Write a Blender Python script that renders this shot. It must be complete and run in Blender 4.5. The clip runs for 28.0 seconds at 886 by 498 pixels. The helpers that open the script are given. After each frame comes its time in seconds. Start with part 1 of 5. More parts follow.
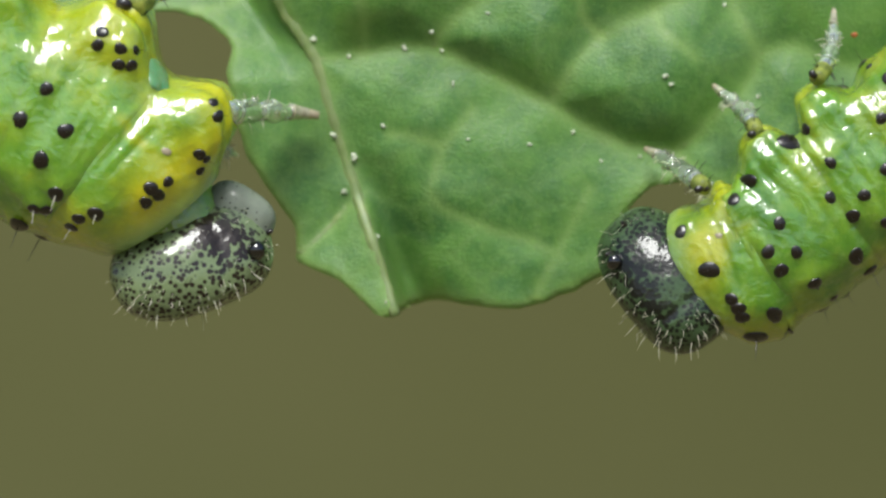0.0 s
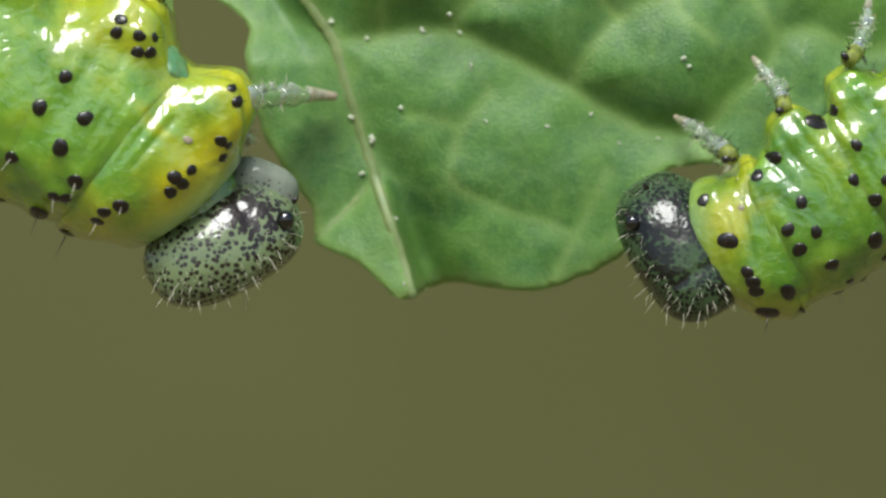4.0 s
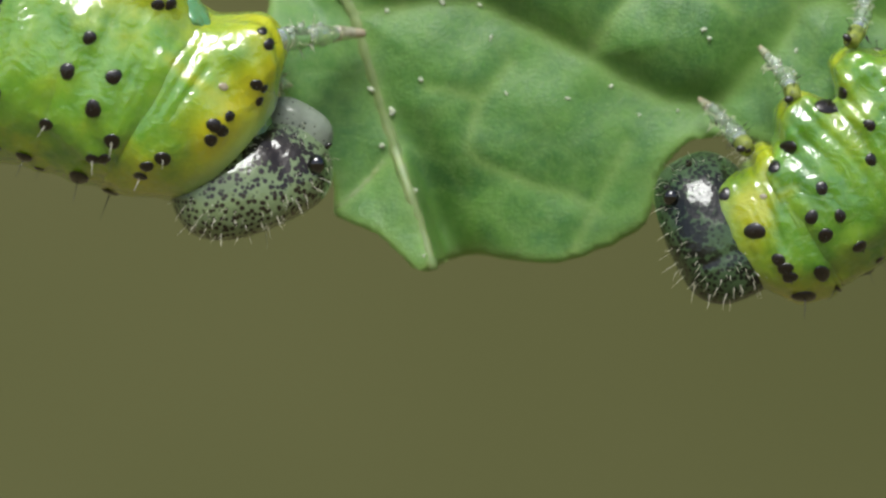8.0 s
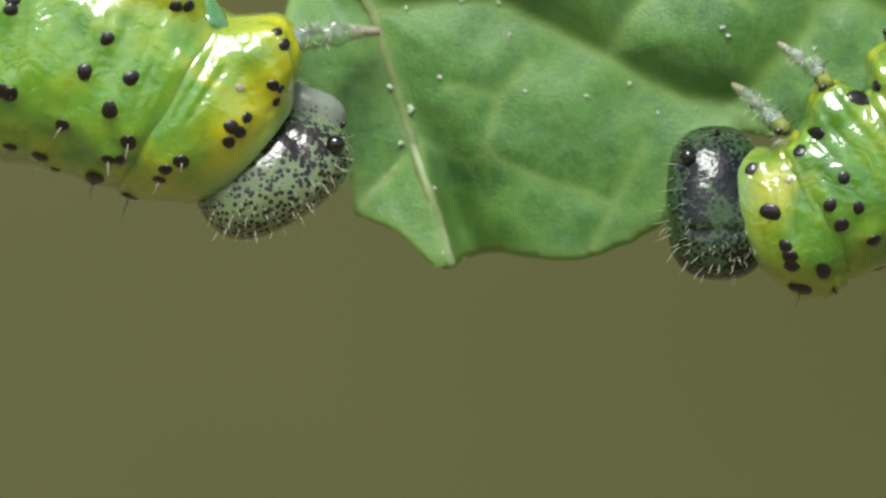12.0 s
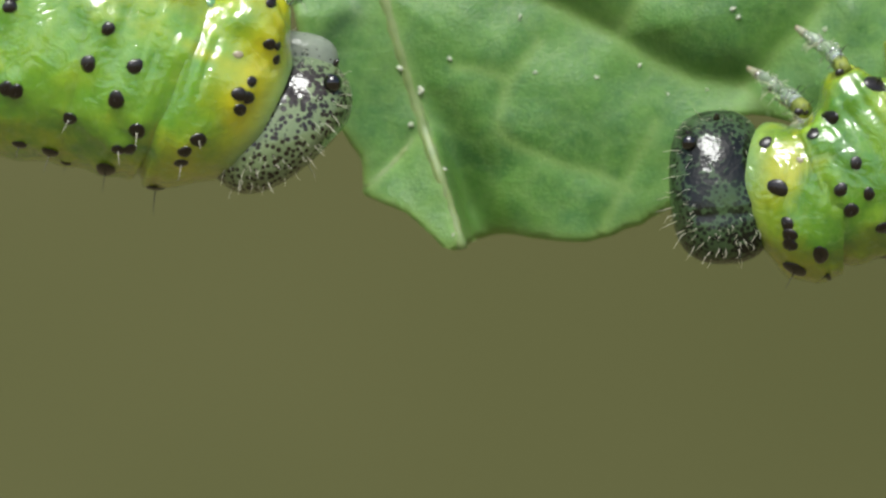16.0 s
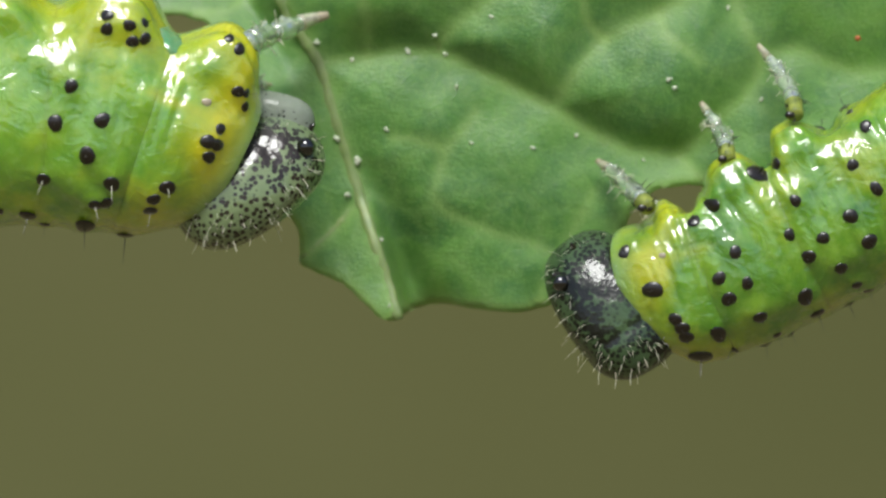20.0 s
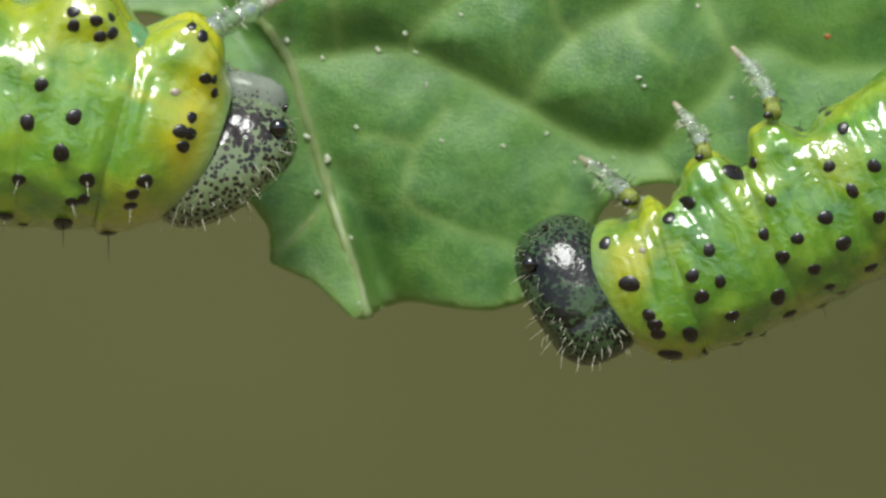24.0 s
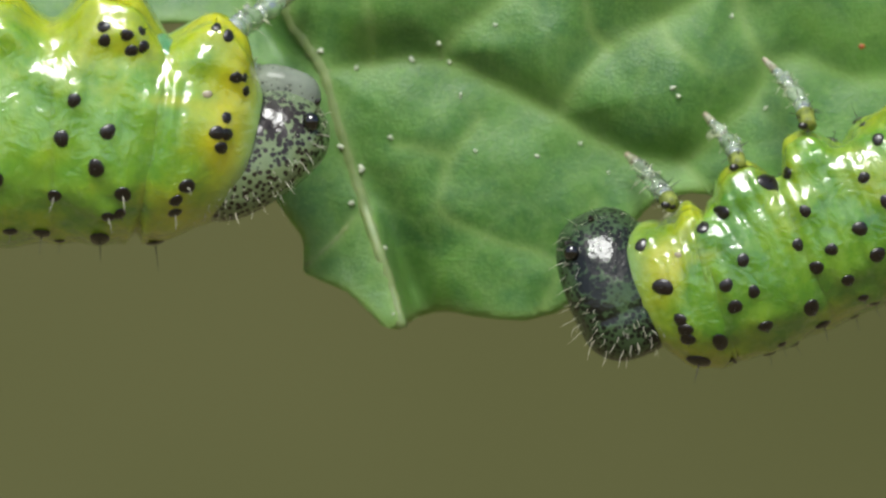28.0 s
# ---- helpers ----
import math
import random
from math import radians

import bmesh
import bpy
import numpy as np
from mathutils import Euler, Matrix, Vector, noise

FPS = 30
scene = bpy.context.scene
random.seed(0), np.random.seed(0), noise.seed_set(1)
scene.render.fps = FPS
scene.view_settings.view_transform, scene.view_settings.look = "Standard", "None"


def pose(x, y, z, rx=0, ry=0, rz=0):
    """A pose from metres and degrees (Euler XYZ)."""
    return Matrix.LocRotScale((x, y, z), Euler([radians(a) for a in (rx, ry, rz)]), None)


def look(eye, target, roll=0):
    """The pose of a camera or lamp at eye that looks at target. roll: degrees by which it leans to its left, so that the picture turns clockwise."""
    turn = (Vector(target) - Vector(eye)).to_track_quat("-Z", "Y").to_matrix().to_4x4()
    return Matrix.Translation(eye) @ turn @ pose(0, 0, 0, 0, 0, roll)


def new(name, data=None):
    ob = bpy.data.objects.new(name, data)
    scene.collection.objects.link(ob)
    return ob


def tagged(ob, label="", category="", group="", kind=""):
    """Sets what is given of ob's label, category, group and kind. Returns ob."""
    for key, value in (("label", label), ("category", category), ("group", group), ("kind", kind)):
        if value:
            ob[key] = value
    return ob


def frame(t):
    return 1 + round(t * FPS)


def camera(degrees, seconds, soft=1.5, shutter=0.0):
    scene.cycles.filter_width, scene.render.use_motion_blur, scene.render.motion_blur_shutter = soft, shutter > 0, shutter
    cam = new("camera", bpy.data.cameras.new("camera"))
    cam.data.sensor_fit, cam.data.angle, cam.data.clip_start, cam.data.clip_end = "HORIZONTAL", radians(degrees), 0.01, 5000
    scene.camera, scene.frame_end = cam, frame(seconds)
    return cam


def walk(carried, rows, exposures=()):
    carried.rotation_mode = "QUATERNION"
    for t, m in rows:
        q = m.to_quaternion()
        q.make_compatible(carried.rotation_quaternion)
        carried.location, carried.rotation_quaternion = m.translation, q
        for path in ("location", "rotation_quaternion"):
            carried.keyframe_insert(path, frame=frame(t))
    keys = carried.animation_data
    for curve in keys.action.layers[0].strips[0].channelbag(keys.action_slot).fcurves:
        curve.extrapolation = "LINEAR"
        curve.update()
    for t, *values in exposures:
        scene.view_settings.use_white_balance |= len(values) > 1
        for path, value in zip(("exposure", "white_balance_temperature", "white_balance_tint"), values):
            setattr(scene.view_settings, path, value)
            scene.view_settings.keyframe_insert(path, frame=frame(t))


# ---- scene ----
cam = camera(14.0, 28.0, soft=2.6)
MM = 0.001
UNIT = 6.25e-6                     # one step of the drawing grid, in metres
EYE = 784 * UNIT / math.tan(radians(7.0))   # distance from the lens to the leaf

# a close-up lens with a shallow depth of field, sharp on the larvae
cam.data.dof.use_dof = True
cam.data.dof.focus_distance = EYE - 260 * UNIT
cam.data.dof.aperture_fstop = 165.0

# camera: seconds, x and z in millimetres
CAMERA_PATH = [
    (0, 0.0375, -0.0375),
    (0.5, 0.0750, 0.0063),
    (1, 0.0938, 0.0375),
    (1.5, 0.2375, 0.1813),
    (2, 0.1000, 0.0250),
    (2.5, 0.0938, 0.0688),
    (3, -0.1437, -0.2188),
    (3.5, -0.1375, -0.2188),
    (5.5, -0.2875, -0.3188),
    (6, -0.2375, -0.3000),
    (6.5, -0.3438, -0.4875),
    (7, -0.3250, -0.5000),
    (7.5, -0.4969, -0.6500),
    (8, -0.3813, -0.5438),
    (8.5, -0.3719, -0.4813),
    (9, -0.3000, -0.3062),
    (9.5, -0.3813, -0.4438),
    (10, -0.3563, -0.3813),
    (10.5, -0.3500, -0.3438),
    (11, -0.4875, -0.4625),
    (11.5, -0.4625, -0.4125),
    (12, -0.5875, -0.5687),
    (12.5, -0.5250, -0.4375),
    (14.5, -0.5188, -0.4313),
    (15, -0.5750, -0.5375),
    (15.5, -0.5125, -0.5250),
    (16, -0.7000, -0.7750),
    (16.5, -0.5188, -0.6063),
    (17, -0.3375, -0.3937),
    (17.5, -0.2438, -0.3750),
    (18, -0.0437, -0.2125),
    (18.2, -0.0500, -0.0188),
    (18.5, 0.0063, 0.0188),
    (19, -0.0500, -0.0375),
    (19.5, -0.0000, -0.0188),
    (20, -0.0000, 0.0000),
    (20.5, 0.0938, -0.0188),
    (21, 0.0813, -0.0125),
    (21.5, 0.1625, 0.0375),
    (23.5, 0.4250, 0.0938),
    (24, 0.3312, -0.0188),
    (24.5, 0.2062, -0.1750),
    (25, 0.2125, -0.0437),
    (25.5, 0.1250, -0.1000),
    (26, -0.0063, -0.1688),
    (26.2, 0.1562, 0.2062),
    (26.5, 0.1875, 0.2125),
    (27, -0.0250, -0.0375),
    (27.5, 0.0250, 0.0625),
    (28, -0.0437, 0.0906),
]
LEFT_BODY_PATH = [  # seconds, x and z in millimetres, turn in degrees
    (0, -3.908, 1.327, 17.5), (0.5, -3.911, 1.355, 17.7), (1, -3.887, 1.308, 18.2),
    (1.5, -3.833, 1.255, 16.9), (2, -3.840, 1.218, 18.7), (2.5, -3.872, 1.190, 19.6),
    (3, -3.913, 1.236, 18.5), (3.5, -3.917, 1.253, 18.1), (5.5, -3.846, 1.275, 13.4),
    (6, -3.894, 1.220, 14.8), (6.5, -3.902, 1.233, 16.9), (7, -3.896, 1.301, 15.3),
    (7.5, -3.828, 1.373, 11.3), (8, -3.842, 1.380, 10.2), (8.5, -3.867, 1.320, 13.1),
    (9, -3.856, 1.302, 11.9), (9.5, -3.870, 1.324, 11.3), (10, -3.894, 1.251, 12.1),
    (10.5, -3.878, 1.336, 12.6), (11, -3.821, 1.412, 7.2), (11.5, -3.818, 1.413, 7.4),
    (12, -3.868, 1.342, 10.9), (12.5, -3.897, 1.338, 9.0), (14.5, -3.841, 1.415, 3.8),
    (15, -3.844, 1.357, 7.4), (15.5, -3.892, 1.359, 7.1), (16, -3.949, 1.256, 6.6),
    (16.5, -3.900, 1.294, 7.8), (17, -3.927, 1.341, 9.8), (17.5, -3.862, 1.457, 5.6),
    (18, -3.854, 1.499, 3.7), (18.2, -3.629, 1.480, 1.3), (18.5, -3.620, 1.479, 1.4),
    (19, -3.626, 1.445, 2.2), (19.5, -3.596, 1.510, -2.2), (20, -3.606, 1.463, 0.0),
    (20.5, -3.579, 1.466, -1.4), (21, -3.636, 1.353, 0.2), (21.5, -3.607, 1.402, 1.1),
    (23.5, -3.591, 1.454, -3.2), (24, -3.574, 1.475, -3.2), (24.5, -3.561, 1.510, -2.6),
    (25, -3.603, 1.365, -1.5), (25.5, -3.583, 1.313, 0.6), (26, -3.629, 1.302, 1.0),
    (26.2, -3.592, 1.265, 0.4), (26.5, -3.653, 1.307, 0.2), (27, -3.619, 1.430, -4.7),
    (27.5, -3.644, 1.386, -2.9), (28, -3.601, 1.429, -5.0),
]
LEFT_THORAX_PATH = [  # seconds, x and z in millimetres, turn in degrees
    (0, -0.027, 0.043, 6.6), (0.5, -0.020, 0.031, 6.5), (1, 0.055, 0.071, 10.1),
    (1.5, 0.047, 0.016, 8.0), (2, 0.022, -0.004, 5.7), (2.5, -0.010, -0.028, 4.5),
    (3, -0.007, -0.033, 4.4), (3.5, -0.015, -0.025, 3.6), (5.5, 0.064, -0.022, 3.9),
    (6, -0.017, -0.063, 2.3), (6.5, 0.005, -0.038, 3.4), (7, -0.004, 0.035, 5.2),
    (7.5, 0.046, 0.034, 4.8), (8, 0.050, 0.015, 5.3), (8.5, 0.039, 0.005, 5.0),
    (9, 0.047, -0.008, 4.2), (9.5, 0.013, -0.047, 0.5), (10, -0.018, -0.070, 0.6),
    (10.5, -0.023, 0.041, 2.8), (11, 0.050, 0.001, 1.1), (11.5, 0.047, 0.005, 2.6),
    (12, 0.044, -0.016, 3.2), (12.5, 0.044, -0.057, -0.8), (14.5, 0.028, -0.023, -3.8),
    (15, -0.019, -0.003, -1.1), (15.5, -0.011, 0.003, -2.8), (16, -0.020, -0.066, -6.2),
    (16.5, -0.016, -0.030, -2.5), (17, -0.101, -0.019, -5.8), (17.5, -0.060, 0.026, -4.2),
    (18, -0.002, 0.028, -3.2), (18.2, 0.046, 0.012, 2.0), (18.5, 0.036, 0.020, 2.4),
    (19, 0.010, 0.012, -0.9), (19.5, -0.001, 0.003, -3.1), (20, 0.000, -0.000, 0.0),
    (20.5, 0.027, -0.024, -2.6), (21, 0.010, -0.030, -1.3), (21.5, 0.024, -0.012, -0.1),
    (23.5, 0.004, -0.045, -4.3), (24, -0.016, -0.038, -2.5), (24.5, 0.001, -0.060, -4.7),
    (25, 0.004, -0.075, -6.7), (25.5, -0.020, -0.086, -5.5), (26, -0.022, -0.081, -5.5),
    (26.2, -0.042, -0.062, -6.1), (26.5, -0.052, -0.068, -7.9), (27, -0.026, 0.016, -3.0),
    (27.5, -0.024, -0.009, -3.6), (28, -0.002, -0.028, -7.0),
]
LEFT_HEAD_PATH = [  # seconds, x and z in millimetres, turn in degrees
    (0, 1.443, -0.773, 1.5), (0.5, 1.502, -0.665, 3.8), (1, 1.544, -0.727, 9.8),
    (1.5, 1.560, -0.797, 4.7), (2, 1.537, -0.733, -0.7), (2.5, 1.474, -0.739, -4.6),
    (3, 1.499, -0.798, -7.5), (3.5, 1.502, -0.740, -8.1), (5.5, 1.476, -0.678, -7.3),
    (6, 1.431, -0.623, -8.8), (6.5, 1.406, -0.570, -4.4), (7, 1.406, -0.632, 0.7),
    (7.5, 1.444, -0.647, 2.8), (8, 1.417, -0.618, 5.8), (8.5, 1.415, -0.585, 2.2),
    (9, 1.432, -0.593, -1.9), (9.5, 1.433, -0.507, -8.9), (10, 1.355, -0.481, -12.1),
    (10.5, 1.335, -0.481, 0.4), (11, 1.389, -0.485, 8.8), (11.5, 1.382, -0.512, 2.0),
    (12, 1.416, -0.543, -5.9), (12.5, 1.446, -0.476, -9.7), (14.5, 1.370, -0.361, -12.2),
    (15, 1.290, -0.410, -9.4), (15.5, 1.290, -0.322, -9.6), (16, 1.276, -0.271, -11.6),
    (16.5, 1.293, -0.322, -7.2), (17, 1.252, -0.243, -9.8), (17.5, 1.261, -0.249, -4.4),
    (18, 1.301, -0.277, 0.3), (18.2, 1.375, -0.389, 5.0), (18.5, 1.328, -0.457, 4.5),
    (19, 1.348, -0.414, -0.2), (19.5, 1.324, -0.467, -2.8), (20, 1.305, -0.455, 0.0),
    (20.5, 1.341, -0.378, -3.0), (21, 1.383, -0.441, -2.2), (21.5, 1.349, -0.388, 0.4),
    (23.5, 1.299, -0.367, 1.9), (24, 1.292, -0.328, 5.2), (24.5, 1.307, -0.289, 2.2),
    (25, 1.327, -0.215, -0.5), (25.5, 1.258, -0.211, -4.2), (26, 1.268, -0.242, -9.0),
    (26.2, 1.225, -0.166, -7.0), (26.5, 1.238, -0.107, -4.8), (27, 1.251, -0.253, 6.7),
    (27.5, 1.251, -0.184, 8.3), (28, 1.303, -0.146, 7.0),
]
RIGHT_BODY_PATH = [  # seconds, x and z in millimetres, turn in degrees
    (0, 3.721, 0.263, -9.3), (0.5, 3.695, 0.226, -11.1), (1, 3.665, 0.268, -8.5),
    (1.5, 3.685, 0.232, -11.4), (2, 3.717, 0.220, -9.0), (2.5, 3.709, 0.211, -9.6),
    (3, 3.724, 0.226, -10.1), (3.5, 3.759, 0.280, -5.7), (5.5, 3.729, 0.281, -5.1),
    (6, 3.746, 0.215, -6.6), (6.5, 3.752, 0.219, -7.2), (7, 3.777, 0.230, -7.8),
    (7.5, 3.751, 0.204, -10.9), (8, 3.744, 0.135, -12.2), (8.5, 3.738, 0.120, -13.0),
    (9, 3.758, 0.174, -10.7), (9.5, 3.794, 0.243, -5.0), (10, 3.783, 0.239, -7.6),
    (10.5, 3.785, 0.322, -2.2), (11, 3.756, 0.232, -6.1), (11.5, 3.776, 0.231, -5.1),
    (12, 3.775, 0.204, -5.0), (12.5, 3.804, 0.241, -4.9), (14.5, 3.836, 0.180, -1.7),
    (15, 3.885, 0.105, -0.1), (15.5, 3.761, 0.145, -1.8), (16, 3.791, 0.146, -1.9),
    (16.5, 3.839, 0.172, -1.8), (17, 3.739, 0.162, -0.7), (17.5, 3.827, 0.225, -1.2),
    (18, 3.849, 0.258, 0.1), (18.2, 3.248, -0.087, -3.7), (18.5, 3.244, -0.088, -2.6),
    (19, 3.267, -0.060, -2.2), (19.5, 3.239, -0.045, -0.2), (20, 3.217, -0.024, 0.0),
    (20.5, 3.268, -0.062, -2.4), (21, 3.199, 0.028, 2.3), (21.5, 3.255, -0.081, -2.9),
    (23.5, 3.204, 0.131, 6.1), (24, 3.273, -0.026, 1.7), (24.5, 3.242, -0.022, 1.2),
    (25, 3.241, -0.023, 2.1), (25.5, 3.270, -0.006, 1.7), (26, 3.264, 0.032, 7.2),
    (26.2, 3.323, -0.052, 4.7), (26.5, 3.284, -0.029, 0.9), (27, 3.212, 0.077, 7.1),
    (27.5, 3.233, -0.043, 1.9), (28, 3.256, -0.023, 2.2),
]
RIGHT_THORAX_PATH = [  # seconds, x and z in millimetres, turn in degrees
    (0, 0.112, -0.140, 9.7), (0.5, 0.139, -0.174, 10.5), (1, 0.101, -0.160, 11.1),
    (1.5, 0.133, -0.191, 11.3), (2, 0.106, -0.182, 12.2), (2.5, 0.101, -0.184, 11.9),
    (3, 0.149, -0.170, 12.0), (3.5, 0.127, -0.142, 11.5), (5.5, 0.120, -0.177, 14.7),
    (6, 0.137, -0.225, 16.3), (6.5, 0.129, -0.191, 14.5), (7, 0.135, -0.204, 15.3),
    (7.5, 0.154, -0.117, 9.3), (8, 0.145, -0.080, 10.3), (8.5, 0.156, -0.099, 11.2),
    (9, 0.174, -0.133, 12.8), (9.5, 0.167, -0.118, 13.8), (10, 0.201, -0.153, 14.9),
    (10.5, 0.165, -0.154, 16.9), (11, 0.171, -0.214, 16.6), (11.5, 0.149, -0.193, 17.4),
    (12, 0.149, -0.233, 18.7), (12.5, 0.150, -0.207, 16.1), (14.5, 0.133, -0.248, 23.0),
    (15, 0.093, -0.215, 22.5), (15.5, 0.127, -0.278, 25.3), (16, 0.121, -0.289, 24.9),
    (16.5, 0.095, -0.260, 24.0), (17, 0.101, -0.168, 17.4), (17.5, 0.075, -0.255, 22.3),
    (18, 0.065, -0.256, 22.7), (18.2, 0.018, -0.039, 0.7), (18.5, 0.009, -0.038, 1.4),
    (19, 0.038, 0.000, 1.3), (19.5, 0.024, 0.007, 1.1), (20, 0.000, -0.000, 0.0),
    (20.5, 0.054, 0.004, 0.6), (21, 0.008, 0.057, 0.3), (21.5, 0.062, -0.012, 1.5),
    (23.5, 0.006, 0.020, 2.2), (24, 0.064, -0.052, 4.0), (24.5, 0.061, -0.063, 5.0),
    (25, 0.038, -0.051, 4.6), (25.5, 0.061, -0.013, 1.2), (26, 0.007, 0.029, -0.1),
    (26.2, 0.011, 0.054, -0.0), (26.5, 0.104, -0.021, 5.6), (27, 0.041, 0.026, 4.7),
    (27.5, 0.071, -0.038, 5.9), (28, 0.080, -0.050, 7.4),
]
RIGHT_HEAD_PATH = [  # seconds, x and z in millimetres, turn in degrees
    (0, -1.053, -0.299, 5.3), (0.5, -1.074, -0.374, 13.1), (1, -1.051, -0.277, 11.5),
    (1.5, -1.021, -0.280, 12.8), (2, -1.041, -0.233, 15.0), (2.5, -1.035, -0.250, 13.3),
    (3, -1.023, -0.307, 12.1), (3.5, -1.073, -0.287, 7.7), (5.5, -1.043, -0.222, 15.1),
    (6, -1.074, -0.261, 27.6), (6.5, -1.098, -0.272, 27.3), (7, -1.108, -0.265, 29.8),
    (7.5, -0.993, -0.309, 22.5), (8, -0.919, -0.170, 22.2), (8.5, -0.929, -0.170, 21.1),
    (9, -0.998, -0.224, 20.7), (9.5, -0.998, -0.196, 19.5), (10, -0.962, -0.210, 18.6),
    (10.5, -1.010, -0.194, 25.5), (11, -1.062, -0.276, 30.1), (11.5, -1.048, -0.212, 33.4),
    (12, -1.090, -0.226, 37.0), (12.5, -1.065, -0.278, 33.9), (14.5, -1.167, -0.212, 27.7),
    (15, -1.101, -0.045, 24.1), (15.5, -1.107, -0.136, 29.1), (16, -1.165, -0.242, 30.9),
    (16.5, -1.111, -0.191, 34.6), (17, -1.033, -0.188, 32.7), (17.5, -1.056, -0.195, 33.5),
    (18, -1.066, -0.204, 29.9), (18.2, -1.135, -0.444, 2.7), (18.5, -1.165, -0.457, 2.6),
    (19, -1.065, -0.400, -1.8), (19.5, -1.074, -0.414, -0.4), (20, -1.101, -0.428, 0.0),
    (20.5, -1.032, -0.382, -4.7), (21, -1.046, -0.318, -10.3), (21.5, -1.092, -0.386, 6.9),
    (23.5, -1.060, -0.289, -14.1), (24, -1.152, -0.338, 2.3), (24.5, -1.119, -0.332, 5.8),
    (25, -1.074, -0.294, 7.9), (25.5, -1.027, -0.323, 0.3), (26, -1.051, -0.306, -5.2),
    (26.2, -1.046, -0.236, -6.1), (26.5, -0.987, -0.230, -1.8), (27, -1.017, -0.215, -5.1),
    (27.5, -1.048, -0.215, 2.2), (28, -1.097, -0.229, 9.8),
]
GREEN_LEG_SWINGS = {  # leg: (seconds, degrees)
    0: [(0, -9), (0.5, -8), (1, -9), (1.5, -16), (2, -6), (2.5, -6), (3, -6), (3.5, -13), (5.5, -2), (6, -10), (6.5, -4), (7, -11), (7.5, 11), (8, 9), (8.5, 6), (9, 0), (9.5, -8), (10, -8), (10.5, -6), (11, -9), (11.5, -0), (12, -10), (12.5, -2), (14.5, -22), (15, -20), (15.5, -23), (16, -24), (16.5, -22), (17, -8), (17.5, -18), (18, -20), (18.2, -7), (18.5, -13), (19, 5), (19.5, 1), (20, 0), (20.5, 4), (21, 6), (21.5, -2), (23.5, 2), (24, -9), (24.5, -9), (25, -1), (25.5, 8), (26, 12), (26.5, 1), (27, -17), (27.5, -1), (28, -3)],
    2: [(0, -8), (3, -1), (8, 6), (11, -15), (17, -20), (18, -29), (18.5, 8), (20, 0), (25, -7), (28, -10)],
    3: [(0, 50), (3, 50), (8, 50), (11, 46), (17, 28), (18, 19), (18.5, 7), (20, 0), (25, -7), (28, -8)],
}

walk(cam, [(t, pose(x * MM, -EYE, z * MM, 90, 0, 0)) for t, x, z in CAMERA_PATH],
     exposures=[(0, 0.04), (3, -0.02), (8, -0.02), (10, -0.05), (11, 0.08), (18, 0.10), (19, 0.04), (24, -0.02), (28, -0.02)])

# ---------------------------------------------------------------- light
world = bpy.data.worlds.new("sky")
scene.world = world
world.use_nodes = True
wn = world.node_tree.nodes
sky = wn.new("ShaderNodeTexSky")
sky.sky_type = "NISHITA"
sky.sun_disc = False
sky.air_density, sky.dust_density, sky.ozone_density = 0.9, 2.0, 1.6
sky.sun_elevation, sky.sun_rotation = radians(53), radians(189)
wn["Background"].inputs["Strength"].default_value = 0.12
world.node_tree.links.new(sky.outputs[0], wn["Background"].inputs["Color"])
sun_data = bpy.data.lights.new("sun", "SUN")
sun_data.energy, sun_data.angle, sun_data.color = 3.9, radians(27), (0.97, 1.0, 0.96)
sun = new("sun", sun_data)
sun.matrix_world = look((-0.12, -0.73, 1.0), (0, 0, 0))


